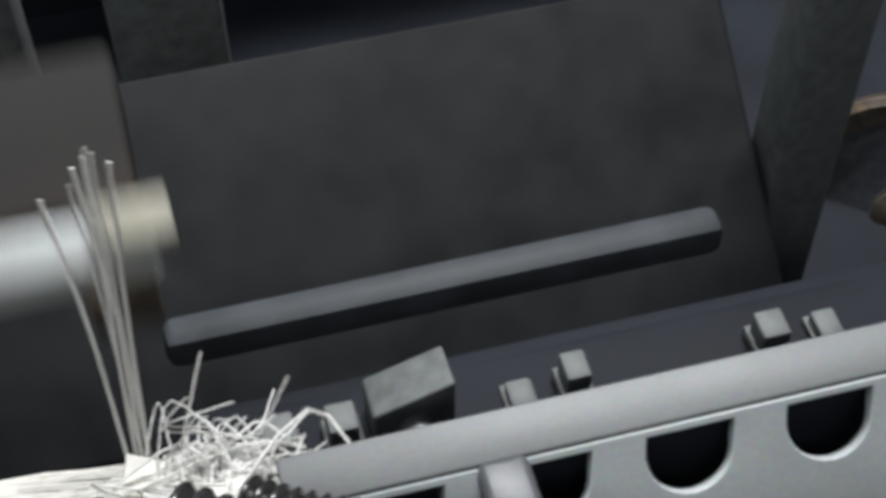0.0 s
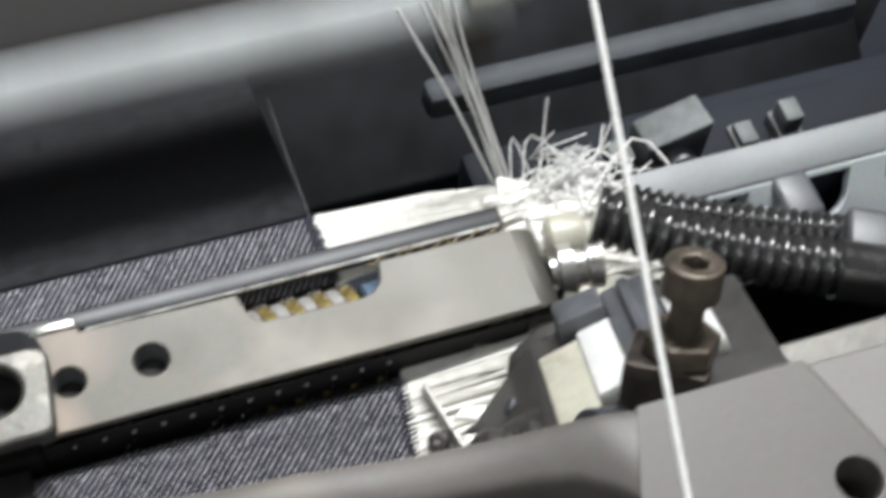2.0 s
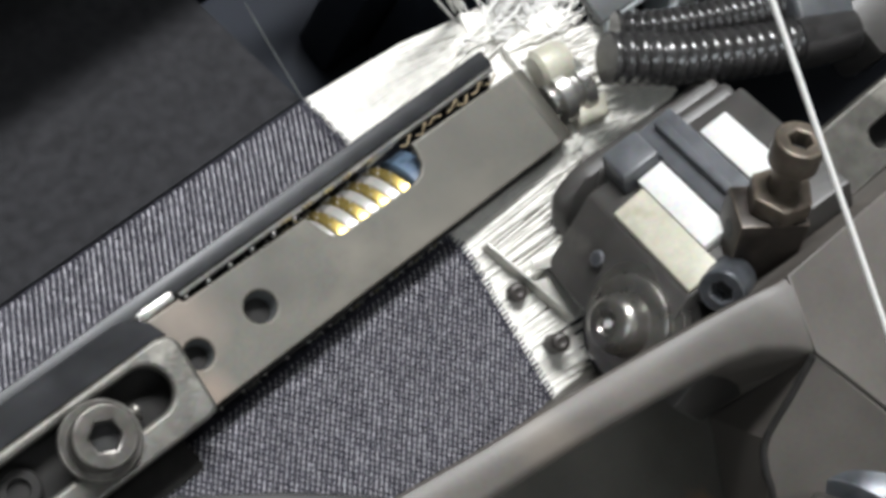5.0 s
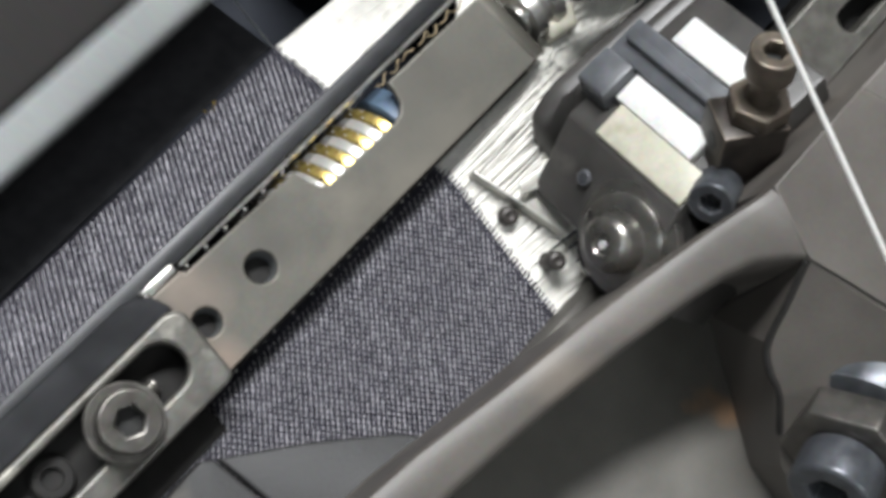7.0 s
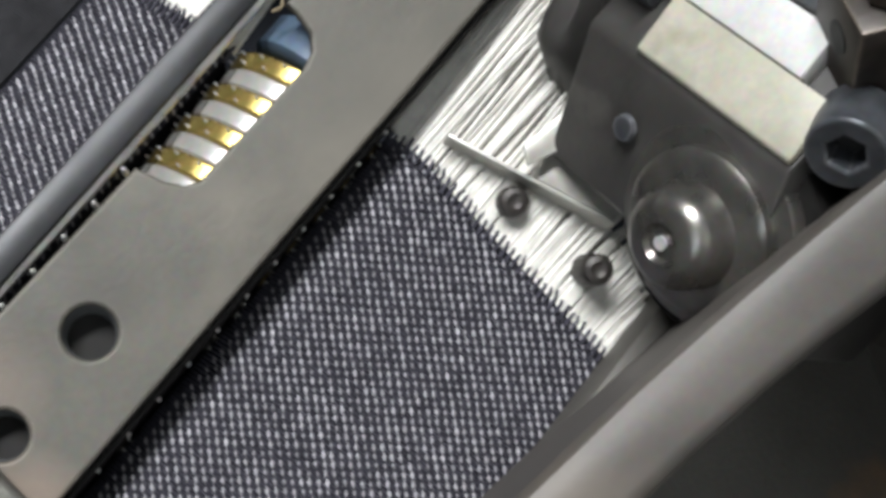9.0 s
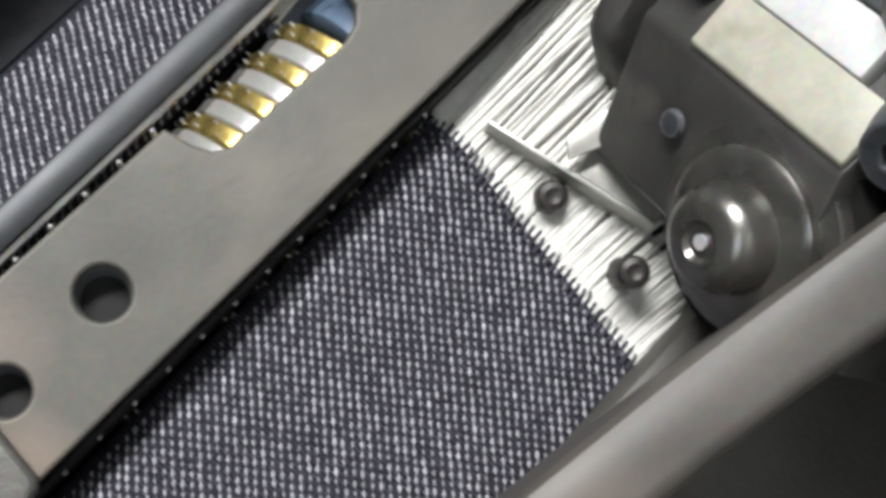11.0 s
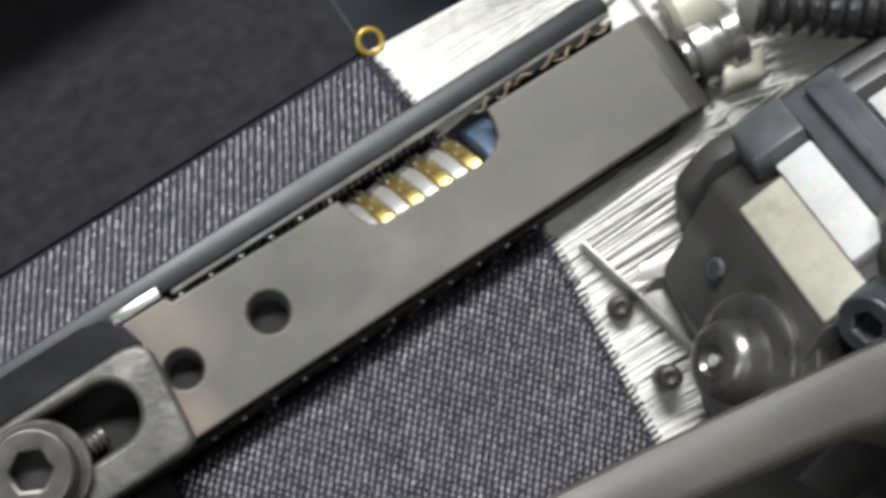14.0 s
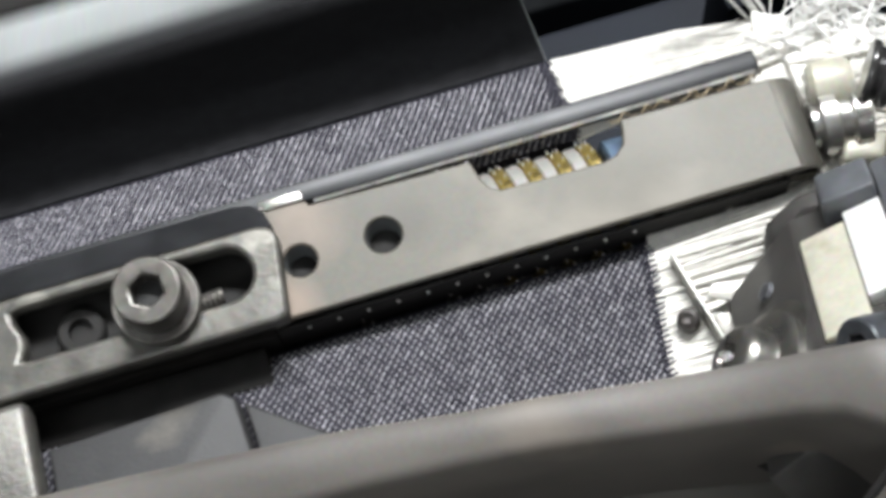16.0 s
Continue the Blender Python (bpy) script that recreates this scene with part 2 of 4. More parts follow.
def lathe(bm, p0, axis, profile, seg=36):
    """Turn (distance along the axis, radius) pairs about the axis."""
    q = Vector(axis).to_track_quat("Z", "Y").to_matrix()
    p0 = Vector(p0)
    rings = []
    for h, r in profile:
        if r < 1e-6:
            rings.append([bm.verts.new(p0 + q @ Vector((0, 0, h)))])
        else:
            rings.append([bm.verts.new(p0 + q @ Vector((r * math.cos(a), r * math.sin(a), h))) for a in (2 * math.pi * k / seg for k in range(seg))])
    for a, b in zip(rings, rings[1:]):
        for k in range(seg):
            j = (k + 1) % seg
            if len(a) == 1 and len(b) > 1:
                bm.faces.new((a[0], b[j], b[k]))
            elif len(b) == 1 and len(a) > 1:
                bm.faces.new((a[k], a[j], b[0]))
            elif len(a) > 1:
                bm.faces.new((a[k], a[j], b[j], b[k]))
    bmesh.ops.recalc_face_normals(bm, faces=bm.faces[:])
    return bm


def prism(bm, outline, z0, z1, bevel=0.0, m=None):
    """An outline in x and y, from z0 (a number or one per corner) to z1."""
    n = len(outline)
    z0 = z0 if isinstance(z0, (list, tuple)) else [z0] * n
    z1 = z1 if isinstance(z1, (list, tuple)) else [z1] * n
    low = [bm.verts.new((x, y, z)) for (x, y), z in zip(outline, z0)]
    top = [bm.verts.new((x, y, z)) for (x, y), z in zip(outline, z1)]
    fs = [bm.faces.new(top), bm.faces.new(low[::-1])]
    for k in range(n):
        j = (k + 1) % n
        fs.append(bm.faces.new((low[k], low[j], top[j], top[k])))
    bmesh.ops.recalc_face_normals(bm, faces=fs)
    if m is not None:
        bmesh.ops.transform(bm, matrix=m, verts=low + top)
    if bevel:
        bmesh.ops.bevel(bm, geom=list({e for f in fs for e in f.edges}), offset=bevel, segments=3, affect="EDGES", profile=0.5)
    return bm


def plate(outlines, z0, z1, bevel=0.0004):
    """A flat plate: the first outline is its rim, the rest are holes through it."""
    cu = bpy.data.curves.new("plate", "CURVE")
    cu.dimensions, cu.fill_mode = "2D", "BOTH"
    cu.extrude, cu.bevel_depth, cu.bevel_resolution = (z1 - z0) / 2 - bevel, bevel, 2
    cu.offset = -bevel
    for pts in outlines:
        sp = cu.splines.new("POLY")
        sp.points.add(len(pts) - 1)
        for p, (x, y) in zip(sp.points, pts):
            p.co = (x, y, 0, 1)
        sp.use_cyclic_u = True
    ob = bpy.data.objects.new("plate", cu)
    scene.collection.objects.link(ob)
    me = bpy.data.meshes.new_from_object(ob.evaluated_get(bpy.context.evaluated_depsgraph_get()))
    bpy.data.objects.remove(ob)
    bpy.data.curves.remove(cu)
    bm = bmesh.new()
    bm.from_mesh(me)
    bpy.data.meshes.remove(me)
    bmesh.ops.translate(bm, verts=bm.verts[:], vec=(0, 0, (z0 + z1) / 2))
    return bm


def circle(x, y, r, seg=32):
    return [(x + r * math.cos(2 * math.pi * k / seg), y + r * math.sin(2 * math.pi * k / seg)) for k in range(seg)]


def rounded(x0, y0, x1, y1, r, seg=6):
    pts = []
    for cx, cy, a0 in ((x1 - r, y0 + r, -90), (x1 - r, y1 - r, 0), (x0 + r, y1 - r, 90), (x0 + r, y0 + r, 180)):
        pts += [(cx + r * math.cos(radians(a0 + 90 * k / seg)), cy + r * math.sin(radians(a0 + 90 * k / seg))) for k in range(seg + 1)]
    return pts


def tube(bm, pts, r, seg=8, taper=None):
    """A round strand through the points."""
    pts = [Vector(p) for p in pts]
    rings = []
    for i, p in enumerate(pts):
        d = (pts[min(i + 1, len(pts) - 1)] - pts[max(i - 1, 0)]).normalized()
        a = d.cross(Vector((0.3, 0.2, 1))).normalized()
        b = d.cross(a)
        q = r if taper is None else r * (1 + (taper - 1) * i / (len(pts) - 1))
        rings.append([bm.verts.new(p + q * (math.cos(t) * a + math.sin(t) * b)) for t in (2 * math.pi * k / seg for k in range(seg))])
    for u, v in zip(rings, rings[1:]):
        for k in range(seg):
            bm.faces.new((u[k], u[(k + 1) % seg], v[(k + 1) % seg], v[k]))
    bm.faces.new(rings[0][::-1]), bm.faces.new(rings[-1])
    return bm


def curve_pts(ctrl, n):
    """Points along a smooth line through the control points."""
    ctrl = [Vector(c) for c in ctrl]
    c = [2 * ctrl[0] - ctrl[1], *ctrl, 2 * ctrl[-1] - ctrl[-2]]
    out = []
    for i in range(n + 1):
        u = i / n * (len(ctrl) - 1)
        k = min(int(u), len(ctrl) - 2)
        f = u - k
        a, b, d, e = c[k], c[k + 1], c[k + 2], c[k + 3]
        out.append(0.5 * (2 * b + (d - a) * f + (2 * a - 5 * b + 4 * d - e) * f * f + (3 * b - a - 3 * d + e) * f ** 3))
    return out


# ---- hall around the loom ----
def wall_box(name, lo, hi, mat, label, category):
    bm = box(bmesh.new(), lo, hi)
    return solo(name, bm, mat, label, category, kind="structure", soft=False)


# Unseen hall shell; walls, ceiling and floor are lightened to bounce fill.
wall_box("floor", (-4, -4, -1.1), (4, 4, -1.0), M_FLOOR, "grey concrete floor of the weaving hall", "floor")
wall_box("ceiling", (-4, -4, 2.4), (4, 4, 2.5), M_HALL, "unseen hall ceiling, pale to bounce light", "ceiling")
wall_box("wall_north", (-4, 4, -1.0), (4, 4.1, 2.4), M_HALL, "unseen hall wall, pale to bounce light", "wall")
wall_box("wall_south", (-4, -4.1, -1.0), (4, -4, 2.4), M_HALL, "unseen hall wall, pale to bounce light", "wall")
wall_box("wall_east", (4, -4, -1.0), (4.1, 4, 2.4), M_HALL, "unseen hall wall, pale to bounce light", "wall")
wall_box("wall_west", (-4.1, -4, -1.0), (-4, 4, 2.4), M_HALL, "unseen hall wall, pale to bounce light", "wall")


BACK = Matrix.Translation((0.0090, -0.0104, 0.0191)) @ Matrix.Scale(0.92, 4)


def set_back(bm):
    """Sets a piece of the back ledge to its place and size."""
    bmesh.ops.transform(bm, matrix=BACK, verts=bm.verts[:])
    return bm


# ---- loom frame: dark body under and behind the cloth ----
def loom_frame():
    t = thing("loom_frame", (0.1, 0.1, -1.0), "dark blue painted loom frame on the hall floor", "loom frame")
    part("breast_body", box(bmesh.new(), (-0.5, -0.5, -1.0), (0.6, 0.10, -0.13), 0.004), M_NAVY, t)
    part("back_body", box(bmesh.new(), (-0.5, 0.36, -1.0), (0.6, 0.6, -0.05), 0.004), M_NAVY, t)
    part("well_floor", box(bmesh.new(), (-0.5, 0.10, -1.0), (0.6, 0.36, -0.19), 0.004), M_NAVY, t)
    # Still panel added in place of the swinging reed and its haze.
    part("back_panel", prism(bmesh.new(), [(-0.5, 0.118), (0.288, 0.118), (0.288, 0.208), (-0.5, 0.208)], -0.19, [-0.152, -0.152, -0.088, -0.088], 0.002), M_REED, t, "dark back panel standing in for the moving reed")
    part("cross_beam", box(bmesh.new(), (0.10, 0.094, -0.0790), (0.245, 0.104, -0.068), 0.0030), M_BEAM, t, "grey cross beam")
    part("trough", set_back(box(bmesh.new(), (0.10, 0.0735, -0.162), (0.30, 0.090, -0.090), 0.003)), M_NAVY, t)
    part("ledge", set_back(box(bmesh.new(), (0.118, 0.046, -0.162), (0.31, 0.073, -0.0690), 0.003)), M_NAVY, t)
    for lo, hi in (((0.290, 0.150, -0.188), (0.312, 0.170, -0.02)), ((0.05, 0.226, -0.189), (0.075, 0.25, -0.03)), ((0.10, 0.226, -0.189), (0.135, 0.25, -0.06))):
        part("post", box(bmesh.new(), lo, hi, 0.003), M_LINT, t, "grey upright post")
    return t


loom_frame()


def bracket_tab(x, y, z, s, h):
    bm = box(bmesh.new(), (x - s / 2, y - 0.004, z), (x + s / 2, y + 0.004, z + h), 0.0008)
    box(bm, (x - s / 2 - 0.001, y - 0.005, z), (x + s / 2 + 0.001, y + 0.005, z + h * 0.35), 0.0006)
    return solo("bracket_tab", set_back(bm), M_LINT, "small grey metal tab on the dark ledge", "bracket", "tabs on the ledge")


for x, s, h in ((0.1248, 0.008, 0.012), (0.1395, 0.007, 0.011), (0.182, 0.006, 0.004), (0.195, 0.006, 0.011), (0.244, 0.007, 0.010), (0.259, 0.006, 0.005)):
    bracket_tab(x - 0.003, 0.058, -0.069, s, h)


def wedge_bracket():
    t = thing("wedge_bracket", (0.148, 0.043, -0.0444), "grey wedge-shaped bracket with a round boss on the ledge", "bracket")
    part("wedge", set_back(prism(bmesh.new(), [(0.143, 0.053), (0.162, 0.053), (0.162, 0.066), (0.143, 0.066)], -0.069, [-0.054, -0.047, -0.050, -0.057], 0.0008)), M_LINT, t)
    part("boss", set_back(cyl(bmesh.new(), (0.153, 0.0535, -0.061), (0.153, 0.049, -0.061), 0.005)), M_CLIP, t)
    return t


wedge_bracket()


def cutout_rail():
    t = thing("cutout_rail", (0.19, 0.02, -0.13), "light grey anodised rail with round-bottomed cutouts", "rail")
    rim = [(0.121, -0.0270), (0.36, -0.0270), (0.36, 0.0), (0.121, 0.0)]
    holes = []
    for k in range(7):
        cx = 0.1406 + 0.0300 * k
        a = [(cx - 0.0092, -0.0016), (cx + 0.0092, -0.0016)]
        a += [(cx - 0.0008 + 0.0092 * math.cos(radians(q)), -0.0058 - 0.0092 * math.sin(radians(q))) for q in range(0, 181, 15)]
        holes.append(a)
    bm = plate([rim] + holes, -0.0015, 0.0015, 0.0004)
    bmesh.ops.remove_doubles(bm, verts=bm.verts[:], dist=1e-6)
    bmesh.ops.transform(bm, matrix=Matrix.Translation((0, 0.0185, -0.0245)) @ Matrix.Rotation(radians(50), 4, "X"), verts=bm.verts[:])
    # Light falling on the web's front is carried by its paler colour.
    part("web", set_back(bm), M_WEB, t, "rail web lightened for light from the front", False)
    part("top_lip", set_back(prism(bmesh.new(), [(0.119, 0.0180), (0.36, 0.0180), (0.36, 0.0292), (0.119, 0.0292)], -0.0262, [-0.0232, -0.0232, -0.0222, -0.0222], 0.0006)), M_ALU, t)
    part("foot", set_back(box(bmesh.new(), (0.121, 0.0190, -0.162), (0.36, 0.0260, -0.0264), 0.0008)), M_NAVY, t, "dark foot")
    return t


cutout_rail()


def cable_clip():
    t = thing("cable_clip", (0.158, 0.001, -0.022), "grey square cable clip on the cutout rail", "clip")
    part("body", box(bmesh.new(), (0.1530, -0.0060, -0.0220), (0.1630, 0.0072, -0.0020), 0.0018, seg=3), M_CLIP, t)
    part("tongue", box(bmesh.new(), (0.1462, -0.0020, -0.0260), (0.1520, 0.0072, -0.0070), 0.0010), M_WEB, t, "pale tongue")
    return t


cable_clip()


def side_wheel():
    t = thing("hand_wheel", (0.361, 0.18, -0.189), "brown metal hand wheel on the loom frame", "wheel")
    ax, o = (-0.55, -0.65, 0.5), (0.3615, 0.1760, -0.1909)
    part("rim", lathe(bmesh.new(), o, ax, [(0, 0.034), (0, 0.040), (0.003, 0.044), (0.010, 0.044), (0.012, 0.041), (0.010, 0.034)], 56), M_BRONZED, t)
    part("disc", lathe(bmesh.new(), o, ax, [(0.002, 0.0345), (0.006, 0.0345), (0.007, 0.010), (0.002, 0.010)], 48), M_DARKSCREW, t, "dark wheel disc")
    part("hub", lathe(bmesh.new(), o, ax, [(-0.004, 0), (-0.004, 0.0098), (0.009, 0.0096), (0.010, 0.008), (0.010, 0)], 32), M_BRONZED, t)
    part("bracket", box(bmesh.new(), (0.3495, 0.174, -0.189), (0.3815, 0.21, -0.1959), 0.002), M_NAVY, t)
    return t


side_wheel()


# ---- sley: swings towards the cloth and back ----
def sley():
    t = thing("sley", (0.03, 0.05, 0.0), "grey sley beam with a pale lower strip and dark reed", "sley")
    part("strip", prism(bmesh.new(), [(-0.30, 0.0520), (0.106, 0.0520), (0.106, 0.0610), (-0.30, 0.0610)], 0.0070, [0.0125, 0.0125, 0.0165, 0.0165], 0.0010), M_SLEY, t, "pale grey metal strip")
    part("beam", prism(bmesh.new(), [(-0.30, 0.0614), (0.104, 0.0614), (0.104, 0.0960), (-0.30, 0.0960)], 0.0060, [0.0170, 0.0170, 0.0260, 0.0260], 0.002), M_SLEYBEAM, t, "brown-stained dark beam")
    part("end_block", box(bmesh.new(), (0.090, 0.0540, -0.012), (0.104, 0.0600, 0.0068), 0.001), M_BRONZED, t, "brown end block")
    part("end_cap", prism(bmesh.new(), [(0.0940, 0.0535), (0.1095, 0.0535), (0.1095, 0.0600), (0.0940, 0.0600)], 0.0145, [0.0172, 0.0172, 0.0205, 0.0205], 0.0008), M_BEIGE, t, "cream end cap")
    return t


SLEY = sley()


# ---- cloth ----
def z_near(y):
    dip = min(1.0, max(0.0, (y + 0.0190) / 0.0060))
    return -0.0095 + 0.03 * max(0.0, -0.03 - y) - 0.0053 * dip ** 1.6


def z_far(y):
    return -0.0100 - 0.30 * max(0.0, y - 0.010)


def z_cloth(y):
    if abs(y) < 0.0128:
        return -0.0153 - math.sqrt(max(0.0, 0.0143 ** 2 - y * y))
    return z_near(y) if y < 0.0 else z_far(y)


def edge_x(y):
    """Where the dark warp ends and the white weft tails begin."""
    return 0.0462 + 0.0002 * math.sin(y * 900) if y > 0.0 else 0.0536 + 0.145 * (y + 0.012)


def cloth():
    t = thing("denim_cloth", (0.0, 0.0, -0.0290), "dark indigo denim cloth with white weft flecks under the temple", "cloth")
    bm = bmesh.new()
    ys = [-0.13 + 0.0025 * k for k in range(68)]
    ys = [y for y in ys if y <= 0.0365]
    for y0, y1 in zip(ys, ys[1:]):
        a = [bm.verts.new((x, y, z_cloth(y) - 0.0006)) for x, y in ((-0.14, y0), (edge_x(y0), y0), (edge_x(y1), y1), (-0.14, y1))]
        bm.faces.new(a)
    bmesh.ops.remove_doubles(bm, verts=bm.verts[:], dist=1e-5)
    bmesh.ops.solidify(bm, geom=bm.faces[:], thickness=0.0005)
    part("base_weave", bm, M_WARP, t)
    # warp ribs
    rnd = random.Random(3)
    verts, faces = [], []
    pitch = 0.00068
    n = int((0.062 + 0.10) / pitch)
    for k in range(n):
        x0 = 0.062 - pitch * k
        for lo, hi, steps in ((-0.085, -0.0132, 30), (0.0132, 0.0362, 14)):
            row = []
            for i in range(steps + 1):
                y = lo + (hi - lo) * i / steps
                z = z_cloth(y)
                x = x0
                if x > edge_x(y) + rnd.uniform(-0.0003, 0.0004):
                    row.append(None)
                    continue
                b = len(verts)
                verts.extend(((x - pitch * 0.45, y, z - 0.0005), (x, y, z + 0.00005), (x + pitch * 0.45, y, z - 0.0005)))
                row.append(b)
            for a, b in zip(row, row[1:]):
                if a is None or b is None:
                    continue
                faces.extend(((a, a + 1, b + 1, b), (a + 1, a + 2, b + 2, b + 1)))
    me = bpy.data.meshes.new("warp_ribs")
    me.from_pydata(verts, [], faces)
    me.materials.append(M_WARP)
    smooth(me, 80)
    ob = new("warp_ribs", me)
    ob.parent = t
    ob.matrix_parent_inverse = Matrix.Translation(-Vector(t.location))
    tagged(ob, kind="stuff")
    # weft flecks in twill order
    for name, lo, hi, px, py, ln, wd, lean in (("weft_fleck_field", -0.085, -0.0132, 0.00168, 0.00100, 0.00068, 0.00031, 0.92), ("weft_fleck_field", 0.0135, 0.0362, 0.00160, 0.00080, 0.00062, 0.00029, 0.63)):
        verts, faces = [], []
        far = lo > 0
        rows = int((hi - lo) / py)
        for j in range(rows):
            y = lo + py * j
            shift = (-lean * py * j / px) % 1.0
            for i in range(-2, int(0.168 / px)):
                x = 0.064 - px * (i + shift) + rnd.gauss(0, 0.00005)
                yy = y + rnd.gauss(0, 0.00005)
                if x > edge_x(yy) - 0.0002 or x < -0.10:
                    continue
                k = rnd.uniform(0.75, 1.2)
                z = z_cloth(yy) + 0.00002
                a, c = wd * k, ln * k
                b = len(verts)
                ux, uy = lean / math.hypot(lean, 1), 1 / math.hypot(lean, 1)
                verts.extend(((x - a * uy, yy + a * ux, z - 0.0001), (x - c * ux, yy - c * uy, z_cloth(yy - c * uy) - 0.0001), (x + a * uy, yy - a * ux, z - 0.0001), (x + c * ux, yy + c * uy, z_cloth(yy + c * uy) - 0.0001), (x, yy, z + 0.00024)))
                faces.extend(((b, b + 1, b + 4), (b + 1, b + 2, b + 4), (b + 2, b + 3, b + 4), (b + 3, b, b + 4)))
        me = bpy.data.meshes.new(name)
        me.from_pydata(verts, [], faces)
        me.materials.append(M_WEFT)
        smooth(me, 80)
        ob = new(name, me)
        ob.parent = t
        ob.matrix_parent_inverse = Matrix.Translation(-Vector(t.location))
        tagged(ob, "pale weft flecks in twill order", kind="stuff")
    # warp ends sticking out at the selvedge
    for y0, y1, n in ((-0.085, -0.012, 62), (0.012, 0.0362, 26)):
        for k in range(n):
            y = y0 + (y1 - y0) * k / n
            x = edge_x(y)
            bm = tube(bmesh.new(), [(x - 0.002, y, z_cloth(y) + 0.0001), (x, y + 0.0002, z_cloth(y) + 0.0004), (x + rnd.uniform(0.0006, 0.0014), y + rnd.gauss(0.0003, 0.0002), z_cloth(y) + 0.0001)], 0.00032, 5)
            part("selvedge_loop", bm, M_WARP, t)
    return t


cloth()


def warp_sheet():
    bm = bmesh.new()
    n = 310
    for k in range(n):
        x = -0.14 + (0.0462 + 0.14) * k / n
        tube(bm, [(x, 0.0367, -0.0183), (x + 0.0001, 0.052, -0.0250), (x, 0.16, -0.066)], 0.00048, 4)
    return solo("warp_sheet", bm, M_YARN, "sheet of dark warp yarns behind the cloth's fell", "warp yarns", kind="stuff")


warp_sheet()


def weft_tails():
    """White weft ends beyond the selvedge, on both sides of the temple."""
    rnd = random.Random(11)
    t = thing("weft_tails", (0.07, 0.0, -0.0135), "raw white weft ends hanging beyond the denim selvedge", "fringe")
    bm = bmesh.new()
    # lying along the far side of the bar
    for k in range(260):
        y = 0.0125 + 0.0235 * k / 260
        z = z_far(y)
        x1 = rnd.uniform(0.083, 0.108)
        y1 = 0.30 * y + 0.70 * 0.026 + rnd.gauss(0, 0.0012)
        tube(bm, [(edge_x(y) + 0.0002, y, z), ((edge_x(y) + x1) / 2, 0.65 * y + 0.35 * y1, z + 0.0006 + rnd.uniform(0, 0.0006)), (x1, y1 - 0.002, z_far(y1) + rnd.uniform(0.0, 0.004))], rnd.uniform(0.00022, 0.00034), 5)
    prism(bm, [(0.0466, 0.0135), (0.0885, 0.0135), (0.0960, 0.0200), (0.0900, 0.0300), (0.0700, 0.0318), (0.0466, 0.0328)], [-0.0121, -0.0121, -0.0140, -0.0170, -0.0178, -0.0182], [-0.0111, -0.0111, -0.0128, -0.0160, -0.0168, -0.0175])
    tagged(part("far_tail_band", bm, M_FRINGE, t), "flat band of white weft ends", kind="stuff")
    bm = bmesh.new()
    # curving from the near selvedge back to the right of the bar
    for k in range(230):
        y = -0.086 + 0.075 * k / 230 + rnd.gauss(0, 0.0003)
        x = edge_x(y)
        z = z_near(y)
        pull = max(0.0, min(1.0, (y + 0.055) / 0.040))
        ln = rnd.uniform(0.009, 0.017) * (1 - pull) + pull * rnd.uniform(0.03, 0.055)
        dx, dy = ln * (1 - 0.05 * pull), ln * (0.03 * pull + 0.03 * rnd.gauss(0, 1) - 0.10 * (1 - pull))
        lift = rnd.uniform(0.0, 0.0012) + pull * rnd.uniform(0, 0.003)
        tube(bm, curve_pts([(x - 0.0006, y, z), (x + dx * 0.35, y + dy * 0.2, z + lift * 0.7), (x + dx * 0.7, y + dy * 0.6, z + lift), (x + dx, y + dy, z + lift * rnd.uniform(0.2, 1.2))], 7), rnd.uniform(0.00026, 0.00042), 5)
    tagged(part("near_tail_band", bm, M_FRINGE, t), kind="stuff")
    # matted bed of tails under the cutter and round the bar's end
    bm = bmesh.new()
    for k in range(420):
        a = rnd.random()
        x0, y0 = 0.066 + 0.045 * a + rnd.gauss(0, 0.003), -0.030 + 0.030 * a + rnd.gauss(0, 0.006)
        ang = radians(rnd.gauss(3, 8))
        ln = rnd.uniform(0.008, 0.02)
        z = -0.0116 + 0.0030 * max(0.0, a - 0.4) + rnd.uniform(0, 0.0026)
        tube(bm, [(x0, y0, z), (x0 + ln * 0.5 * math.cos(ang), y0 + ln * 0.5 * math.sin(ang), z + rnd.uniform(0, 0.0012)), (x0 + ln * math.cos(ang + 0.2), y0 + ln * math.sin(ang + 0.2), z)], rnd.uniform(0.00025, 0.0004), 4)
    prism(bm, [(0.0535, -0.0125), (0.046, -0.064), (0.058, -0.066), (0.066, -0.040), (0.100, -0.026), (0.130, -0.018), (0.124, -0.004), (0.112, 0.020), (0.092, 0.031), (0.088, 0.012)], -0.0135, -0.0112, 0.0005)
    # flat matted sheet beyond the bar's end
    for k in range(150):
        x0, y0 = rnd.uniform(0.094, 0.112), rnd.uniform(-0.022, 0.016)
        ang, ln = radians(rnd.gauss(-8, 14)), rnd.uniform(0.010, 0.022)
        z = -0.0082 + rnd.uniform(-0.0012, 0.0012)
        tube(bm, curve_pts([(x0, y0, z), (x0 + ln * 0.5 * math.cos(ang), y0 + ln * 0.5 * math.sin(ang), z + 0.0008), (x0 + ln * math.cos(ang), y0 + ln * math.sin(ang), z - 0.0010)], 4), rnd.uniform(0.0003, 0.0005), 5)
    prism(bm, [(0.0945, -0.0200), (0.112, -0.0230), (0.128, -0.0190), (0.124, -0.0080), (0.117, 0.0050), (0.113, 0.0190), (0.0945, 0.0170)], -0.0110, -0.0084, 0.0005)
